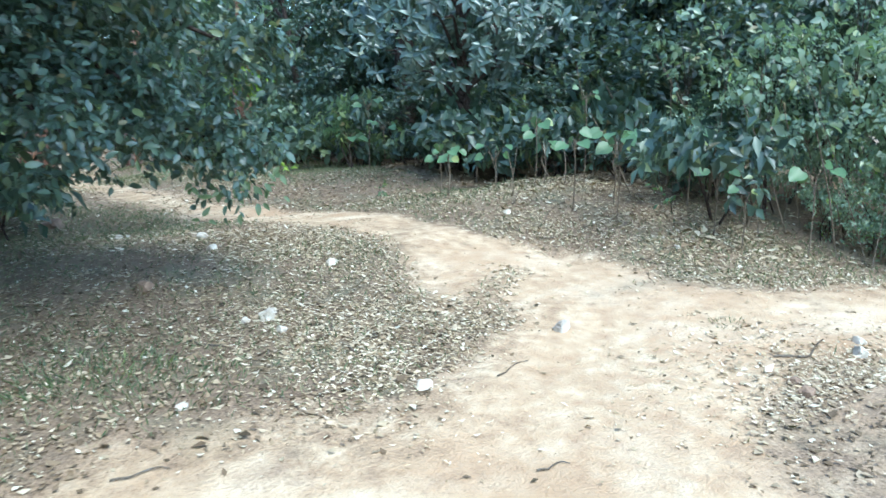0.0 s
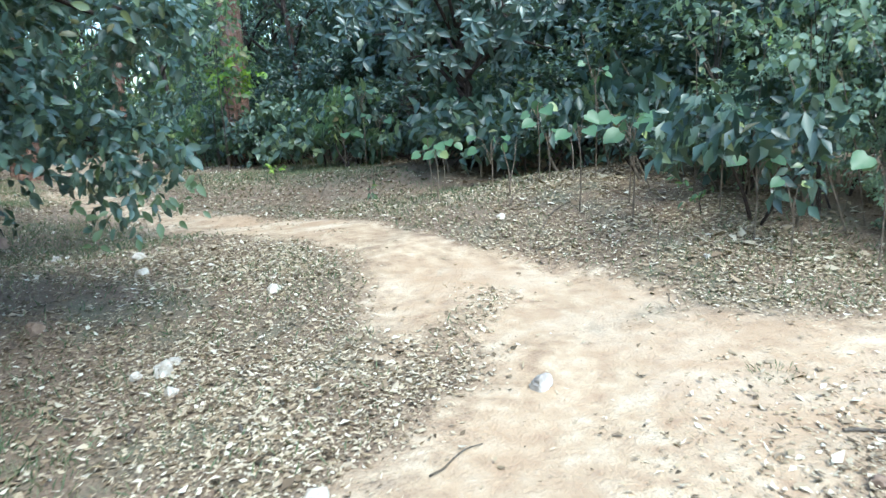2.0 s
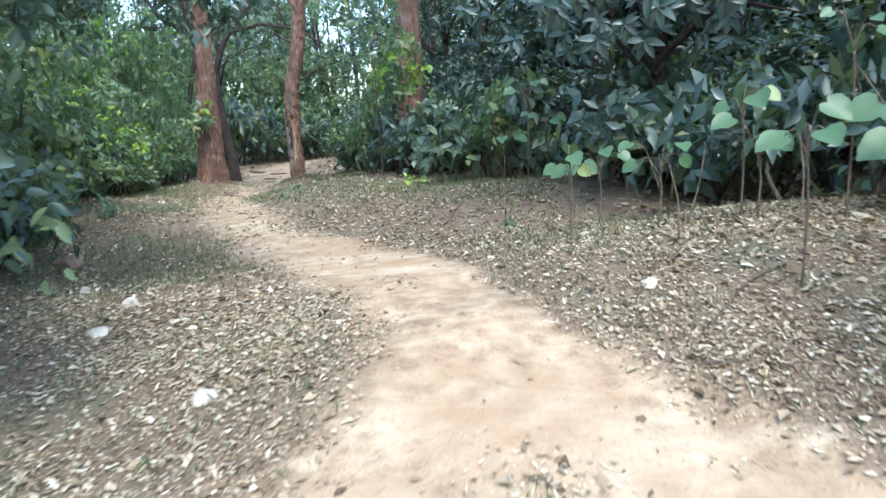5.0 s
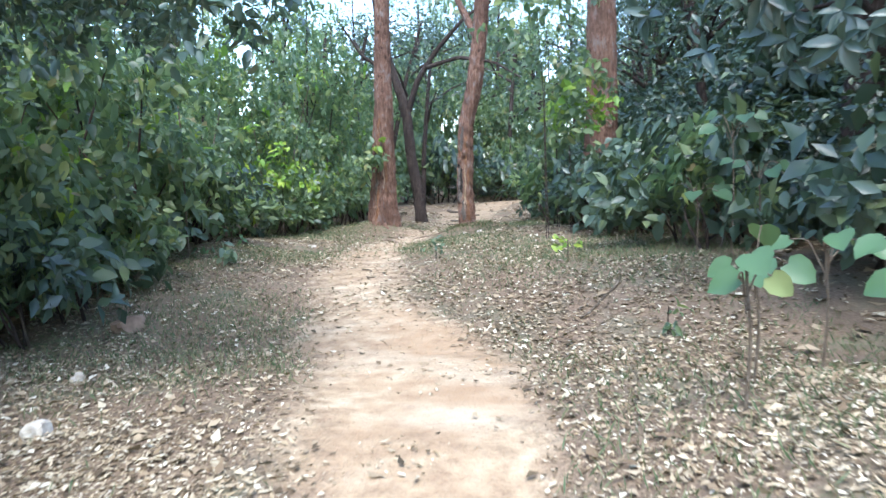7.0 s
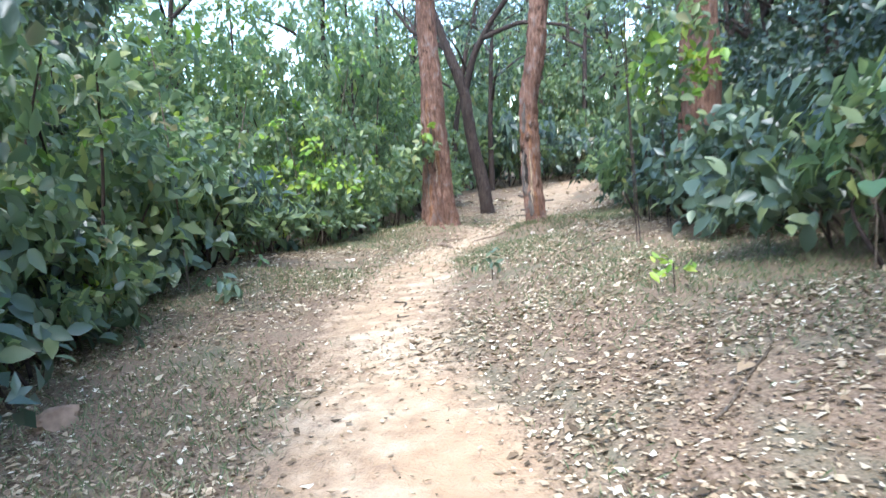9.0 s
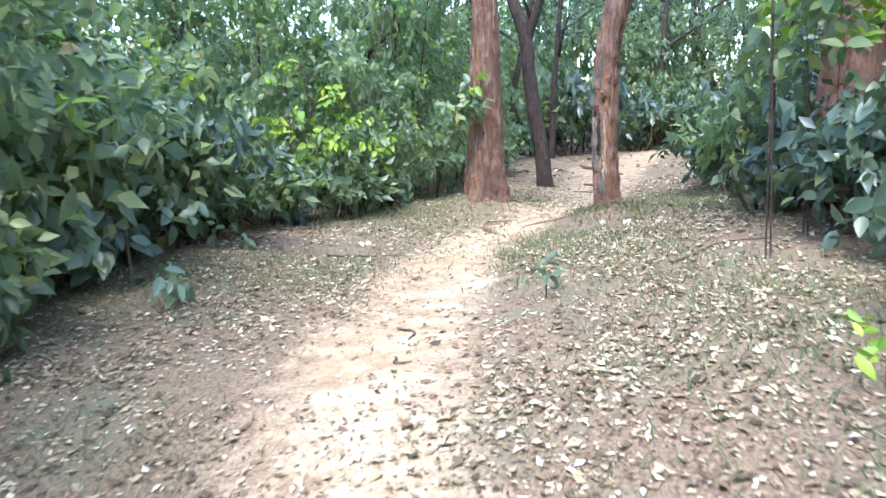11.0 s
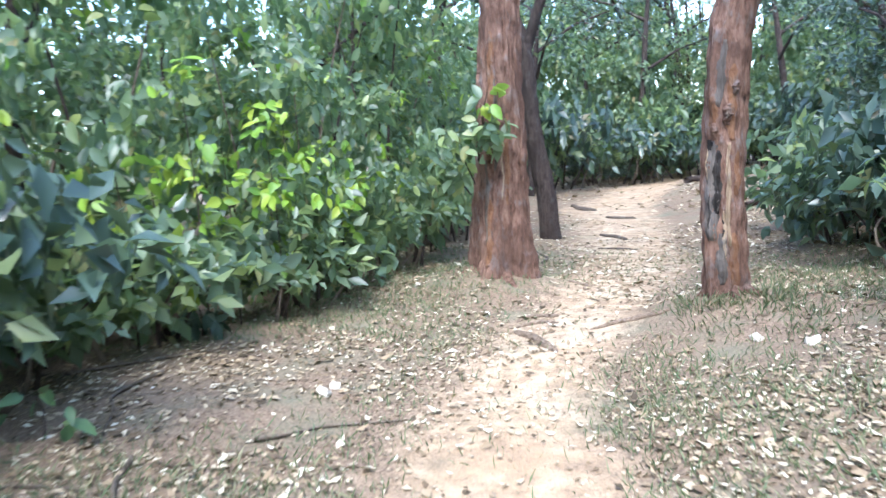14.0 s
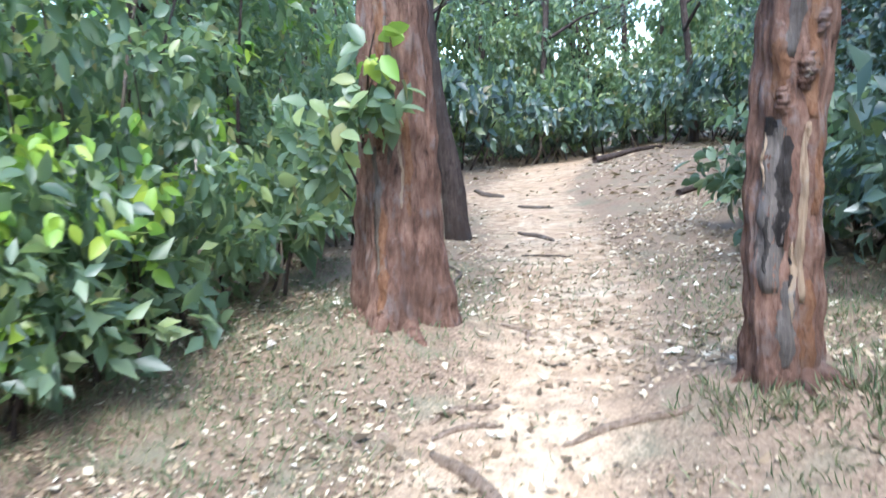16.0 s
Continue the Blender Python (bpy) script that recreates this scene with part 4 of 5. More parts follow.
for z0, z1, a0, a1 in ((0.9, 1.56, -156, -100), (0.6, 0.95, -116, -84), (1.78, 2.2, -122, -96)):
    trunk_patch(scar_tree, "peeled_patch", WOOD_GREY, z0, z1, a0, a1, 0.003, "grey weathered bare wood")
# near-black slivers stand in for shade inside the hollow; no recess is cut
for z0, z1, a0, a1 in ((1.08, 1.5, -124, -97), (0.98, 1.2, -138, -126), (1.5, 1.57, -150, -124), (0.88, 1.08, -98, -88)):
    trunk_patch(scar_tree, "hollow", HOLLOW_SHADE, z0, z1, a0, a1, 0.007, "hollow, its inner shade painted near-black on the trunk")
for z0, z1, a0, a1 in ((1.56, 2.05, -92, -60), (0.5, 0.95, -82, -56), (1.2, 1.55, -68, -50), (1.62, 1.85, -142, -110)):
    trunk_patch(scar_tree, "peeled_patch", BARK_ORANGE, z0, z1, a0, a1, 0.005, "orange-brown flaking bark")
trunk_patch(scar_tree, "scar", WOOD_PALE, 0.86, 1.55, -88, -74, 0.012, "pale strip of bare torn wood")
trunk_patch(scar_tree, "scar", WOOD_PALE, 0.78, 1.1, -98, -86, 0.009, "pale splinter of torn wood")
trunk_patch(scar_tree, "scar", WOOD_PALE, 1.3, 1.52, -146, -139, 0.008, "short pale splinter of torn wood")
for z0, z1, a0, a1 in ((1.66, 1.8, -100, -74), (1.86, 1.95, -76, -58), (1.58, 1.68, -130, -108)):
    trunk_patch(scar_tree, "burl", BARK_RED, z0, z1, a0, a1, 0.035, "knobbly swelling in the bark")
trunk_patch(scar_tree, "scar", WOOD_PALE, 1.7, 1.75, -92, -84, 0.045, "small pale chip in the bark")
for z0, z1, a0, a1 in ((0.55, 1.2, -108, -94), (1.1, 1.9, -70, -56), (1.9, 2.6, -112, -92)):
    trunk_patch(left_tree, "peeled_patch", BARK_ORANGE, z0, z1, a0, a1, 0.005, "orange-brown flaking bark")
trunk_patch(left_tree, "peeled_patch", WOOD_PALE, 1.15, 1.7, -76, -70, 0.004, "thin pale strip where bark has flaked")
trunk_patch(left_tree, "peeled_patch", BARK_GREY, 0.75, 1.5, -112, -101, 0.008, "greyer ridge of old bark")
trunk_patch(left_tree, "peeled_patch", BARK_GREY, 1.4, 2.2, -95, -84, 0.008, "greyer ridge of old bark")


def foot_roots(owner, angles, reach, r0):
    """Low root swellings that run from a trunk's foot into the soil."""
    o = np.array(owner.location)
    for k, a in enumerate(angles):
        ca, sa = math.cos(radians(a)), math.sin(radians(a))
        d = np.linspace(0.08, reach * (0.8 + 0.25 * (k % 3)), 14)
        wob = 0.04 * np.sin(d * 9 + k)
        px, py = o[0] + ca * d - sa * wob, o[1] + sa * d + ca * wob
        rr = np.linspace(r0, r0 * 0.25, 14)
        pz = ground_at(px, py) - rr * 0.6 + np.linspace(0.06, -0.02, 14)
        part("root", mesh_from("root", *tube_arrays(np.stack([px, py, pz], 1) - o, rr, 10, 0.1, seed=k), BARK_RED), owner)


foot_roots(left_tree, (-150, -100, -62, -20, 200), 0.4, 0.08)
foot_roots(scar_tree, (-140, -80, -30, 190), 0.26, 0.05)

# ---- roots, sticks, stones ----
def lying(name, label, category, points, r0, r1, mat, sunk=0.35, segs=8, rough=0.12, group=""):
    """A root or stick lying along places on the ground."""
    p = spline([(x, y, 0) for x, y in points], 18)
    p[:, :2] += np.stack([0.012 * np.sin(np.arange(18) * 0.6 + r0 * 90), 0.012 * np.cos(np.arange(18) * 0.5 + r1 * 70)], 1)
    rr = np.linspace(r0, r1, 18)
    p[:, 2] = ground_at(p[:, 0], p[:, 1]) + rr * (1 - 2 * sunk) + 0.006
    if name == "root":
        u = np.linspace(0, 1, 18)
        rr = rr * (0.3 + 0.7 * np.sin(np.pi * np.clip(u, 0.03, 0.97)) ** 0.5)
        side = unit(np.array([-(p[-1, 1] - p[0, 1]), p[-1, 0] - p[0, 0]]))
        p[:, :2] += side[None] * (0.035 * np.sin(u * 6.5 + r0 * 300))[:, None]
        p[:, 2] = ground_at(p[:, 0], p[:, 1]) + rr * (1 - 2 * sunk) + 0.004
        p[0, 2] -= r0 * 1.6
        p[-1, 2] -= r1 * 1.8
    o = np.array([p[0, 0], p[0, 1], g(p[0, 0], p[0, 1])])
    ob = tagged(new(name, mesh_from(name, *tube_arrays(p - o, rr, segs, rough), mat)), label, category, group)
    ob.location = o
    return ob


ROOT_BARK = bark_material("root_bark", (0.14, 0.10, 0.072), (0.25, 0.185, 0.135), (0.36, 0.285, 0.21), 0.6, 0.4)
ROOT = "bare brown tree root lying across the sandy path"
for pts, r0, r1 in (([(-2.99, 12.02), (-2.78, 11.9), (-2.6, 11.56)], 0.034, 0.044), ([(-3.03, 12.32), (-2.85, 12.39), (-2.69, 12.52)], 0.022, 0.028), ([(-3.05, 12.17), (-2.82, 12.2), (-2.65, 12.3)], 0.018, 0.024),
                    ([(-2.45, 12.1), (-2.2, 12.15), (-1.85, 12.25)], 0.02, 0.03), ([(-2.75, 13.65), (-2.64, 13.5), (-2.52, 13.35)], 0.02, 0.026), ([(-2.86, 17.8), (-2.6, 17.5), (-2.4, 17.05)], 0.035, 0.045),
                    ([(-3.9, 22.9), (-3.6, 22.2), (-3.24, 21.7)], 0.06, 0.08), ([(-2.95, 20.3), (-2.6, 20.0), (-2.35, 19.9)], 0.035, 0.04), ([(-3.55, 12.2), (-3.36, 12.13), (-3.2, 12.05)], 0.03, 0.022),
                    ([(-3.42, 15.8), (-3.3, 15.5), (-3.2, 15.1)], 0.02, 0.03), ([(-2.75, 16.3), (-2.45, 16.2), (-2.2, 16.3)], 0.02, 0.015)):
    lying("root", ROOT, "root", pts, r0 * 0.8, r1 * 0.8, BARK_GREY if pts[0][1] > 15 else ROOT_BARK, 0.42, group="roots across the path")
lying("log", "dark fallen branch lying among the litter", "log", [(-1.3, 26.6), (-0.4, 27.8), (0.7, 29.2)], 0.09, 0.05, BARK_DARK, 0.1)
lying("log", "dark fallen branch lying among the litter", "log", [(-0.6, 19.5), (0.0, 20.3), (0.5, 21.2)], 0.05, 0.03, BARK_DARK, 0.1)
for pts, r in (([(-1.86, 7.5), (-1.78, 7.42), (-1.72, 7.47)], 0.008), ([(-2.05, 7.92), (-1.95, 7.95), (-1.9, 7.82)], 0.009), ([(-3.4, 0.3), (-3.22, 0.5), (-3.1, 0.85)], 0.007), ([(1.0, 1.25), (1.35, 1.5), (1.75, 1.6)], 0.009),
               ([(-5.1, 10.1), (-4.8, 10.5), (-4.6, 10.9)], 0.012), ([(1.15, 1.9), (1.5, 2.25), (1.9, 2.3)], 0.01), ([(-1.9, -0.2), (-1.75, 0.1), (-1.72, 0.3)], 0.006), ([(0.3, -1.9), (0.5, -2.0), (0.8, -1.9)], 0.008), ([(-4.6, 8.6), (-4.2, 9.0), (-3.9, 9.1)], 0.01),
               ([(-4.6, 10.31), (-4.56, 9.9), (-4.25, 9.54)], 0.011), ([(-4.01, 9.4), (-3.64, 8.9), (-3.45, 8.78)], 0.013), ([(-4.19, 8.71), (-3.94, 8.76), (-3.7, 8.84)], 0.009), ([(0.86, 1.07), (1.04, 1.01), (1.25, 0.95)], 0.006),
               ([(1.24, 0.08), (1.28, -0.05), (1.36, -0.2)], 0.007), ([(-2.75, 0.65), (-2.71, 0.86), (-2.65, 0.99)], 0.007), ([(-2.7, 0.37), (-2.58, 0.09), (-2.47, 0.0)], 0.008), ([(-2.35, -0.38), (-2.32, -0.21), (-2.31, -0.15)], 0.012), ([(-1.91, -0.52), (-1.89, -0.58), (-1.86, -0.66)], 0.011),
               ([(-1.35, -1.32), (-1.15, -1.2), (-1.02, -1.17)], 0.005), ([(-3.33, -1.47), (-3.2, -1.46), (-3.09, -1.49)], 0.005), ([(-1.77, -2.2), (-1.68, -2.19), (-1.6, -2.21)], 0.005), ([(1.06, -0.18), (0.95, -0.3), (0.84, -0.47)], 0.004),
               ([(0.4, 5.4), (0.7, 5.9), (0.75, 6.3)], 0.009), ([(-0.6, 9.3), (-0.3, 9.9), (0.1, 10.1)], 0.011), ([(-3.7, 9.8), (-3.5, 10.2), (-3.1, 10.35)], 0.009)):
    lying("stick", "thin dry stick lying on the ground", "stick", pts, r, r * 0.5, TWIG, 0.0, 6, group="dry sticks")


def stone(x, y, size, mat, label, turn=0, flat=0.6, seed=0):
    """An angular weathered stone, sunk a little into the ground."""
    bm = bmesh.new()
    bmesh.ops.create_icosphere(bm, subdivisions=3, radius=1)
    for v in bm.verts:
        n3 = noise.noise(v.co * 1.1 + Vector((seed * 3.7, seed, 0))) * 0.45 + noise.noise(v.co * 2.7 + Vector((0, seed * 5.1, 2))) * 0.2 + noise.noise(v.co * 6 + Vector((seed, 3, 1))) * 0.06
        v.co *= 1 + n3
        v.co.z = max(v.co.z, -0.6)
        v.co.x = max(min(v.co.x, 0.75), -0.8)
        v.co.y = max(v.co.y, -0.7 + 0.3 * v.co.z)
        v.co = Vector((v.co.x * size, v.co.y * size * 0.72, v.co.z * size * flat))
    me = bpy.data.meshes.new("stone")
    bm.to_mesh(me)
    bm.free()
    me.materials.append(mat)
    ob = tagged(new("stone", me), label, "stone", "stones beside the path")
    ob.matrix_world = pose(x, y, g(x, y) + size * flat * 0.3, 0, 0, turn)
    return ob


for k, (x, y, size, kind) in enumerate(((-1.235, 1.40, 0.085, 0), (-2.04, 2.49, 0.085, 0), (-2.10, 0.5, 0.10, 0), (-2.03, 0.62, 0.06, 0), (-0.08, -2.33, 0.06, 1), (0.77, -2.15, 0.07, 0), (-2.11, 0.15, 0.065, 0), (-1.765, -1.23, 0.07, 0), (-0.5, -0.87, 0.074, 2), (-3.3, 5.5, 0.17, 1), (-2.0, 3.05, 0.1, 0), (-2.7, 4.15, 0.07, 0),
                                        (0.02, -2.2, 0.05, 1), (0.95, -2.05, 0.06, 0), (-2.78, 1.58, 0.08, 1), (-2.95, -0.9, 0.05, 0), (-3.69, 10.62, 0.05, 0), (-4.03, 13.0, 0.05, 0), (-1.41, 11.45, 0.06, 0), (-3.7, 10.5, 0.06, 0), (-2.25, 0.55, 0.05, 0), (1.7, 0.05, 0.05, 0), (1.0, 1.8, 0.06, 0), (-1.15, 11.3, 0.06, 0))):
    stone(x, y, size * (0.8 if kind == 0 else 0.95), (STONE_PALE, STONE_BROWN, STONE_GREY)[kind], ("pale rounded stone lying among dry leaves", "brown earth-stained boulder beside the path", "grey-white chipped stone on the bare sand")[kind], k * 47, 0.55 + 0.1 * (k % 3), k + 1)


# ---- single plants ----
def stalk(points, r0, r1, parent, mat=TWIG, name="stem"):
    return part(name, mesh_from(name, *tube_arrays(spline(points, 12), np.linspace(r0, r1, 12), 6), mat), parent)


def leaf_part(parent, pos, way, up, length, mat, shape=HEART, width=0.95, label="", name="leaf"):
    v, t = leaf_arrays(np.array([pos], float), np.array([way], float), np.array([up], float), [length], width, shape)
    return part(name, mesh_from(name, v, t, mat), parent, label)


def broad_plant(x, y, top, leaves, size, spread, yellow=0, lean=(0, 0)):
    """A thin-stemmed plant with a few large heart-shaped leaves near its top."""
    base = tagged(new("broad_leaf_plant"), "thin-stemmed plant with large heart-shaped light green leaves", "plant", "broad-leaved plants on the bank")
    gz = g(x, y)
    base.location = (x, y, gz)
    h = top - gz
    tip = np.array([lean[0], lean[1], h])
    stalk([(0, 0, -0.05), (lean[0] * 0.3 + 0.02, lean[1] * 0.3, h * 0.5), tip], 0.008, 0.005, base)
    for k in range(leaves):
        a = k * 2.4 + RNG.uniform(-0.4, 0.4)
        r = spread * RNG.uniform(0.35, 1.0)
        p = tip + np.array([math.cos(a) * r, math.sin(a) * r, RNG.uniform(-0.07, 0.13)])
        mat = LEAF_YELLOW if k < yellow else LEAF_BROAD
        stalk([tip + np.array([0, 0, -0.1 - 0.03 * k % 0.2]), (tip + p) / 2 + np.array([0, 0, 0.02]), p], 0.004, 0.003, base, name="leaf_stalk")
        leaf_part(base, p, (math.cos(a) * 0.7 + RNG.normal(0, 0.15) - 0.25, math.sin(a) * 0.7 - 0.3, -0.35), (-0.4 + RNG.normal(0, 0.2), -0.55 + RNG.normal(0, 0.2), 0.75), size * RNG.uniform(0.6, 1.05), mat, label="yellowing leaf" if k < yellow else "")
    return base


for args in ((0.97, 3.0, 1.1, 3, 0.139, 0.1, 1), (1.1, 3.42, 1.09, 4, 0.148, 0.16), (1.5, 3.85, 1.08, 4, 0.148, 0.2), (1.5, 2.75, 1.14, 5, 0.148, 0.22), (1.9, 2.45, 1.5, 4, 0.156, 0.15, 1), (1.92, 2.3, 1.24, 4, 0.139, 0.22), (1.55, 1.35, 1.32, 4, 0.139, 0.14), (1.74, 0.88, 1.27, 5, 0.189, 0.26, 1),
             (1.95, 1.15, 1.33, 3, 0.164, 0.2), (2.15, 0.0, 0.98, 4, 0.148, 0.18), (2.5, -0.75, 1.05, 4, 0.164, 0.22), (2.35, 0.5, 1.28, 3, 0.115, 0.16, 1), (2.1, -0.35, 0.8, 2, 0.098, 0.1, 1), (2.2, 1.9, 1.82, 4, 0.115, 0.2),
             (1.9, 6.7, 1.45, 5, 0.148, 0.3), (1.5, 7.3, 1.25, 6, 0.164, 0.3), (1.75, 7.0, 1.8, 5, 0.164, 0.3)):
    broad_plant(*args)
for args in ((-4.15, 8.2, 0.56, 6, 0.1, 0.16), (-4.3, 8.3, 0.5, 4, 0.09, 0.13), (-4.85, 7.6, 0.62, 5, 0.1, 0.16)):
    broad_plant(*args)


def sapling(x, y, top, label, leaf, sprays, spread, length, width=0.5, shape=OVATE, lean=(0, 0), height=0.5, stems=1):
    """A slender young tree or sprout with its own small leaf sprays."""
    base = tagged(new("sapling"), label, "sapling")
    gz = g(x, y)
    base.location = (x, y, gz)
    h = top - gz
    for k in range(stems):
        tip = np.array([lean[0] + (k - (stems - 1) / 2) * 0.2, lean[1], h])
        stalk([(0.03 * k, 0, -0.05), (lean[0] * 0.4, lean[1] * 0.4 + 0.03, h * 0.55), tip], 0.007, 0.003, base, BARK_DARK)
    c, d = blob_centres(sprays, (lean[0], lean[1], h - height * 0.4), (spread, spread, height), 0.15, 0.3)
    part("foliage", mesh_from("foliage", *leaf_cloud(c, 6, 0.1, length, width, shape, d + np.array([0, -0.3, 0]), 0.45), leaf), base)
    return base


def shoots(owner, spots):
    """Leafy shoots that sprout from a trunk."""
    o = np.array(owner.location)
    for foot, tip, n, mat in spots:
        foot, tip = np.array(foot) - o, np.array(tip) - o
        twig = stalk([foot, (foot + tip) / 2 + np.array([0, -0.05, 0.05]), tip], 0.008, 0.004, owner, BARK_DARK, "shoot")
        c, d = blob_centres(n, (foot + 3 * tip) / 4, (0.17, 0.14, 0.2), 0.1, 0.3)
        part("shoot_leaves", mesh_from("shoot_leaves", *leaf_cloud(c, 4, 0.1, 0.135, 0.58, OVATE, d + np.array([-0.1, -0.5, 0]), 0.4), mat), twig, "bright green leaves of a young shoot")


shoots(left_tree, (((-3.45, 13.2, 1.5), (-3.3, 12.95, 1.85), 12, LEAF_MID), ((-3.5, 13.22, 1.3), (-3.62, 13.0, 1.75), 10, LEAF_MID), ((-3.4, 13.2, 1.6), (-3.18, 12.95, 1.72), 6, LEAF_MID), ((-3.4, 13.2, 1.7), (-3.28, 12.98, 2.08), 4, LEAF_LIME), ((-3.55, 13.25, 1.2), (-3.75, 13.05, 1.5), 8, LEAF_MID)))
for x, y, top, n, sp, hh in ((-4.75, 11.9, 1.7, 12, 0.5, 0.6), (-4.7, 12.8, 1.5, 9, 0.4, 0.45), (-5.0, 10.6, 1.6, 9, 0.5, 0.5), (-4.85, 12.3, 2.4, 8, 0.5, 0.5), (-5.2, 13.9, 2.6, 8, 0.6, 0.6), (-5.1, 9.6, 2.2, 7, 0.5, 0.5)):
    sapling(x, y, top, "slender sapling with backlit lime-green leaves", LEAF_LIME, n, sp, 0.12, 0.6, height=hh)
sapling(0.3, 10.2, 2.8, "tall leafy sapling half hiding a trunk", LEAF_MID, 70, 0.66, 0.14, 0.55, height=0.85, stems=2)
sapling(0.0, 9.3, 3.9, "tall sapling with leafy boughs high over the bank", LEAF_MID, 60, 0.85, 0.14, 0.55, height=0.75, stems=2)
for x, y, top in ((3.1, -1.3, 2.4), (2.9, 0.0, 2.3), (3.3, -0.6, 3.1), (3.0, 1.1, 2.6)):
    sapling(x, y, top, "loose twiggy sapling with pale green leaves on the bank", LEAF_PALE, 34, 0.55, 0.1, 0.6, height=0.8, stems=3)
sapling(0.5, 10.3, 2.45, "slender sapling with yellow-green leaves before a trunk", LEAF_LIME, 32, 0.6, 0.13, 0.55, height=0.35)
sapling(0.1, 10.8, 3.3, "slender sapling with tiers of pale green leaves", LEAF_MID, 26, 0.9, 0.14, 0.5, height=0.6, stems=2)
for x, y, n, s, m in ((-3.7, 7.85, 5, 0.13, LEAF_PALE), (-1.33, 8.7, 3, 0.08, LEAF_DULL), (0.3, 7.15, 3, 0.09, LEAF_LIME), (-4.45, 9.4, 3, 0.12, LEAF_BROAD), (2.2, 0.55, 3, 0.07, LEAF_BROAD), (-0.1, 12.8, 4, 0.12, LEAF_BROAD), (-5.0, 11.2, 5, 0.15, LEAF_DARK), (0.95, 4.9, 3, 0.08, LEAF_MID)):
    sapling(x, y, g(x, y) + 0.2, "small green seedling among the fallen leaves", m, n, 0.16, s, 0.5, height=0.1)
plant(BIGLEAF[0], -5.0, 9.6, 40, 1.0)
for x, y, r, s in ((-5.3, 8.4, 100, 1.0), (-4.4, 5.9, 200, 1.0), (-5.3, 11.1, 300, 0.9), (1.0, 10.0, 20, 0.9), (1.6, 8.2, 80, 1.0), (0.3, 12.0, 150, 0.8), (0.2, 14.2, 220, 0.9), (0.0, 16.2, 10, 1.0), (2.6, 6.0, 120, 1.0)):
    plant(BIGLEAF[0], x, y, r, s)


def pole(x, y, top, r, mat, label, lean=(0.0, 0.0), name="bare_sapling"):
    """A bare thin upright stem."""
    gz = g(x, y)
    line = spline([(0, 0, -0.08), (lean[0] * 0.5 + 0.03, lean[1] * 0.5, (top - gz) * 0.5), (lean[0], lean[1], top - gz)], 24)
    ob = tagged(new(name, mesh_from(name, *tube_arrays(line, np.linspace(r, r * 0.5, 24), 8, 0.06), mat)), label, "sapling" if name == "bare_sapling" else "twig", "bare saplings in the thicket" if name == "bare_sapling" else "dry twigs on the bank")
    ob.location = (x, y, gz)
    return ob


pole(-4.35, 8.15, 3.3, 0.012, TWIG, "thin pale bare stem standing before the thicket")
for k in range(16):
    x, y = RNG.uniform(-9, -6), RNG.uniform(8, 26)
    pole(x, y, RNG.uniform(4.5, 7.5), RNG.uniform(0.015, 0.04), BARK_DARK, "thin upright bare stem rising above the thicket", (RNG.normal(0, 0.4), RNG.normal(0, 0.4)))
for k in range(14):
    x, y = RNG.uniform(-7, 6), RNG.uniform(34.5, 37)
    pole(x, y, RNG.uniform(6, 9), RNG.uniform(0.04, 0.08), BARK_DARK, "thin upright bare stem rising above the thicket", (RNG.normal(0, 0.6), RNG.normal(0, 0.4)))
for x, y, h, lx, ly in ((1.34, 2.15, 0.5, -0.05, 0.05), (2.0, 2.0, 0.55, 0.1, 0.2), (1.4, 0.3, 0.22, 0.05, 0.0), (1.6, 2.6, 0.5, 0.2, 0.1), (2.4, 1.3, 0.9, -0.5, 0.2), (2.7, 0.5, 1.2, 0.4, 0.3), (2.9, -0.3, 1.3, -0.6, 0.2), (2.6, 1.6, 1.1, 0.7, -0.2), (3.0, 0.2, 1.5, -0.3, -0.2), (2.8, 2.4, 1.4, -0.6, -0.3)):
    pole(x, y, g(x, y) + h, 0.008, TWIG, "dry leafless twig sticking up from the bank", (lx, ly), "dry_twig")


for k in range(34):
    x, y = RNG.uniform(2.5, 4.2), RNG.uniform(-1.9, 1.0)
    pole(x, y, g(x, y) + RNG.uniform(0.6, 1.9), RNG.uniform(0.004, 0.009), TWIG, "dry leafless twig sticking up from the bank", (RNG.normal(0, 0.45), RNG.normal(0, 0.3)), "dry_twig")


def grass_tuft(x, y, r, n, h, mat, label):
    """A tuft of blades, each its own way."""
    gz = g(x, y)
    a = RNG.uniform(0, 6.28, n)
    q = RNG.uniform(0, 1, n) ** 0.5 * r
    px, py = x + np.cos(a) * q, y + np.sin(a) * q
    pos = np.stack([px - x, py - y, ground_at(px, py) - gz - 0.005], 1)
    axis = np.stack([np.cos(a) * 0.6 + RNG.normal(0, 0.4, n), np.sin(a) * 0.6 + RNG.normal(0, 0.4, n), np.ones(n)], 1)
    v, t = leaf_arrays(pos, axis, unit(RNG.normal(0, 1, (n, 3))), h * RNG.uniform(0.5, 1.2, n), 0.055, SIMPLE)
    ob = tagged(new("grass_tuft", mesh_from("grass_tuft", v, t, mat)), label, "grass", "grass tufts", kind="stuff")
    ob.location = (x, y, gz)
    return ob


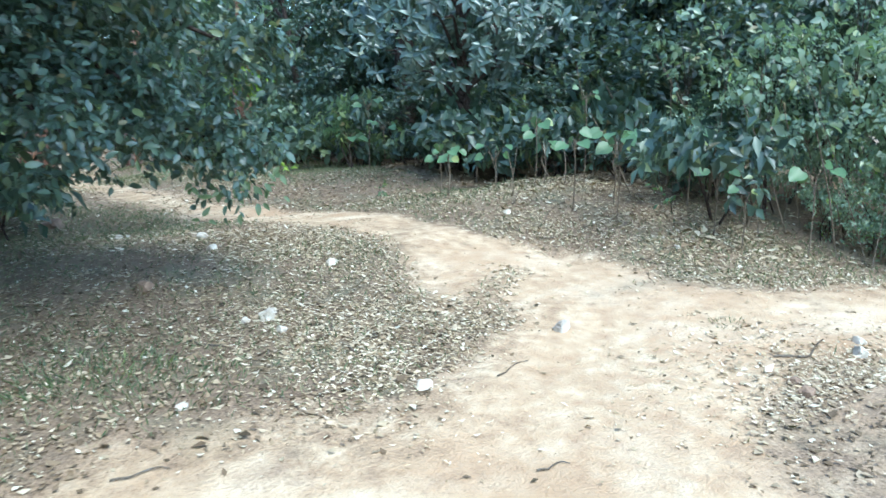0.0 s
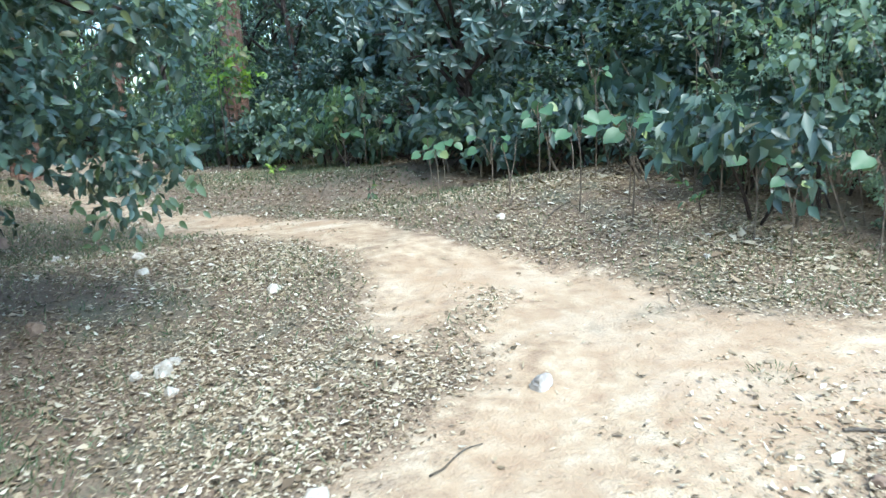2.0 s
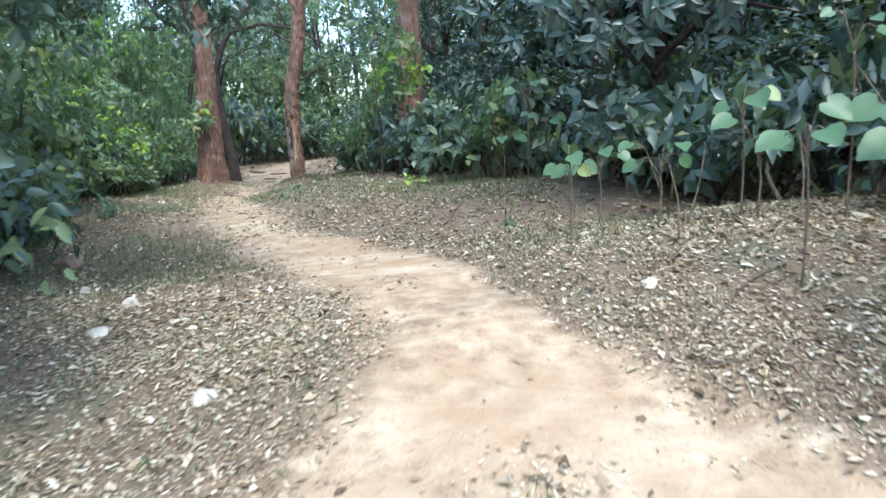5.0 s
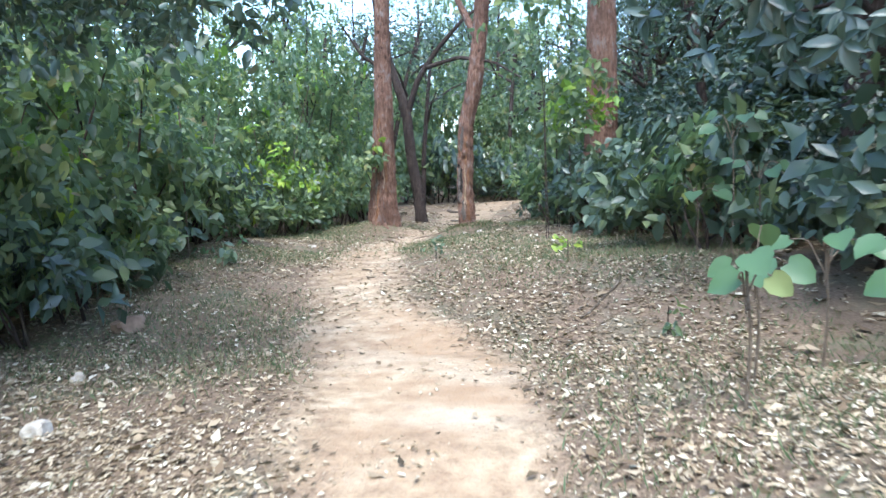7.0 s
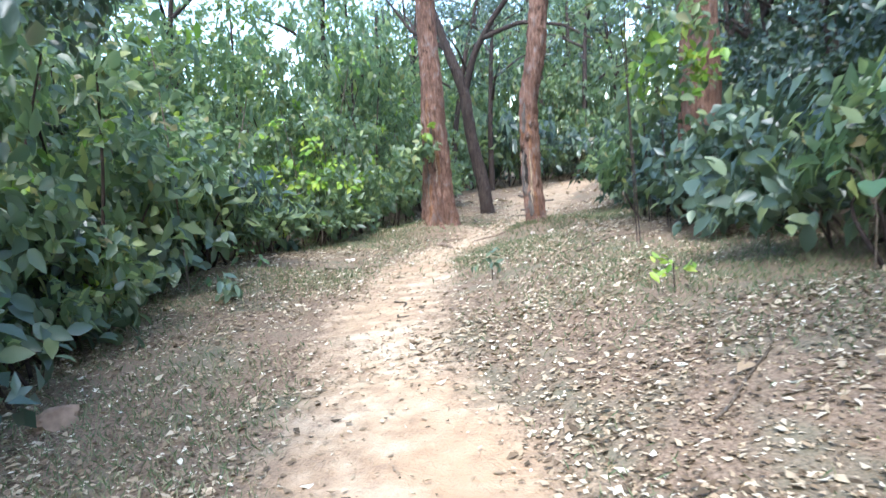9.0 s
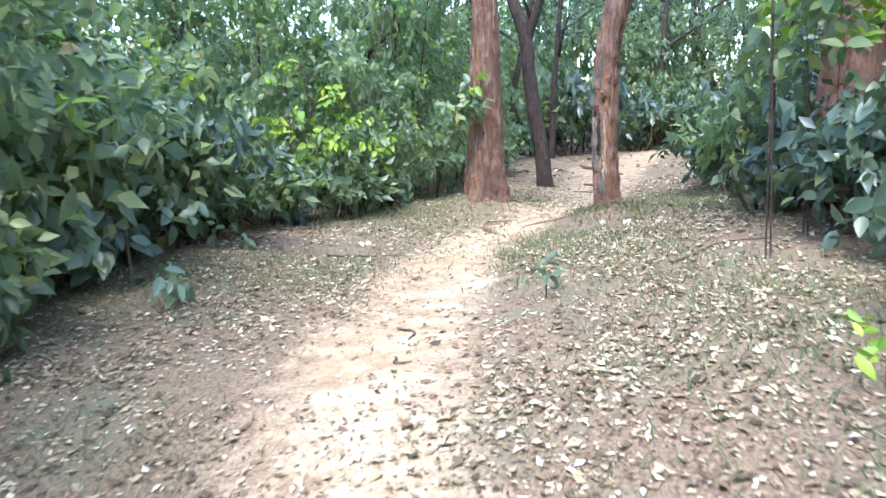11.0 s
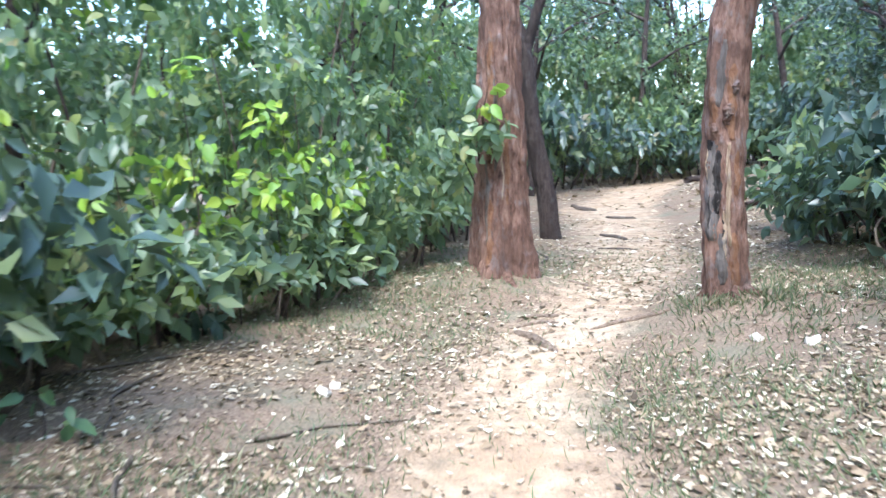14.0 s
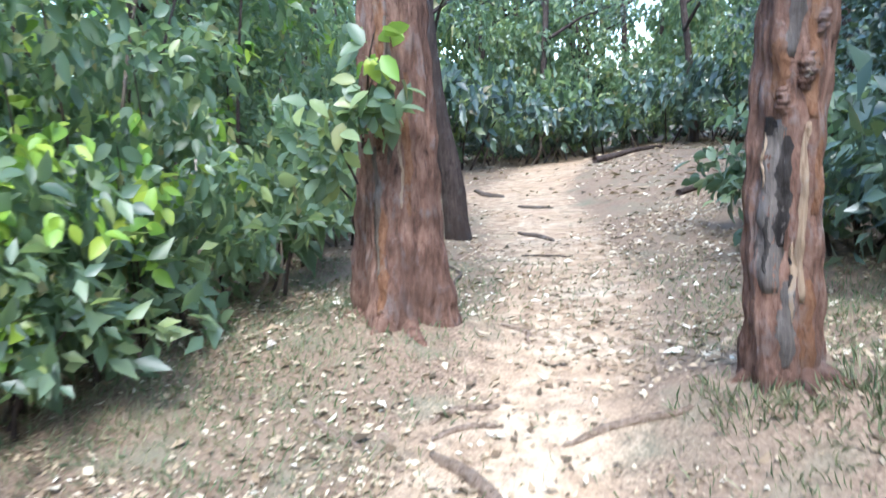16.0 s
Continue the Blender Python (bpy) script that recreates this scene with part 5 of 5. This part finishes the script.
for x, y, r, n, h in ((-1.68, 12.05, 0.16, 60, 0.09), (-1.35, 12.0, 0.2, 60, 0.09), (-1.2, 12.2, 0.16, 45, 0.1), (-1.85, 12.2, 0.12, 30, 0.08), (-1.95, 11.2, 0.3, 45, 0.07), (-1.0, 10.6, 0.3, 45, 0.08), (-2.0, 10.1, 0.22, 40, 0.07)):
    grass_tuft(x, y, r, n, h, GRASS, "grey-green grass tuft growing at the litter's edge")
for x, y, r, n in ((-1.3, 11.75, 0.4, 170), (-0.9, 11.6, 0.4, 150), (-1.6, 11.85, 0.25, 80), (-0.8, 12.1, 0.4, 140), (-1.68, 12.1, 0.14, 70), (-1.52, 12.02, 0.12, 60), (-1.22, 12.1, 0.2, 110), (-1.05, 12.0, 0.16, 60), (-1.75, 12.3, 0.12, 50)):
    grass_tuft(x, y, r, n, 0.075, GRASS, "grey-green grass tuft growing at a tree's foot")
grass_tuft(0.56, -1.38, 0.13, 60, 0.045, GRASS, "dry flattened grass tuft on the bare sand")
grass_tuft(-3.3, 0.0, 0.5, 260, 0.09, LEAF_MID, "low fresh green grass among the leaves")
grass_tuft(-2.9, -0.6, 0.4, 160, 0.08, GRASS, "dry flattened grass tuft on the bare sand")


# young leaves at the front of the left thicket, and crowns that close gaps of sky
for x, y, top in ((-4.95, 11.6, 1.75), (-4.85, 12.0, 1.4), (-4.6, 12.7, 1.6), (-5.1, 11.0, 1.55), (-5.0, 11.3, 2.1)):
    sapling(x, y, top, "young sapling with bright yellow-green leaves before the thicket", LEAF_LIME, 7, 0.28, 0.12, 0.6, OVATE, height=0.6)
for k, (x, y, lean, r, cz, sp, leaf) in enumerate(((2.6, 18.6, (-0.7, 0.2), 0.1, 4.7, 1.5, LEAF_DARK), (3.1, 15.4, (-0.7, 0.2), 0.1, 4.6, 1.5, LEAF_DARK), (-1.0, 34.0, (-0.5, 0.2), 0.11, 5.8, 1.9, LEAF_DARK))):
    woodland_tree(x, y, lean, r, cz, sp, leaf, k * 1.3 + 0.7)
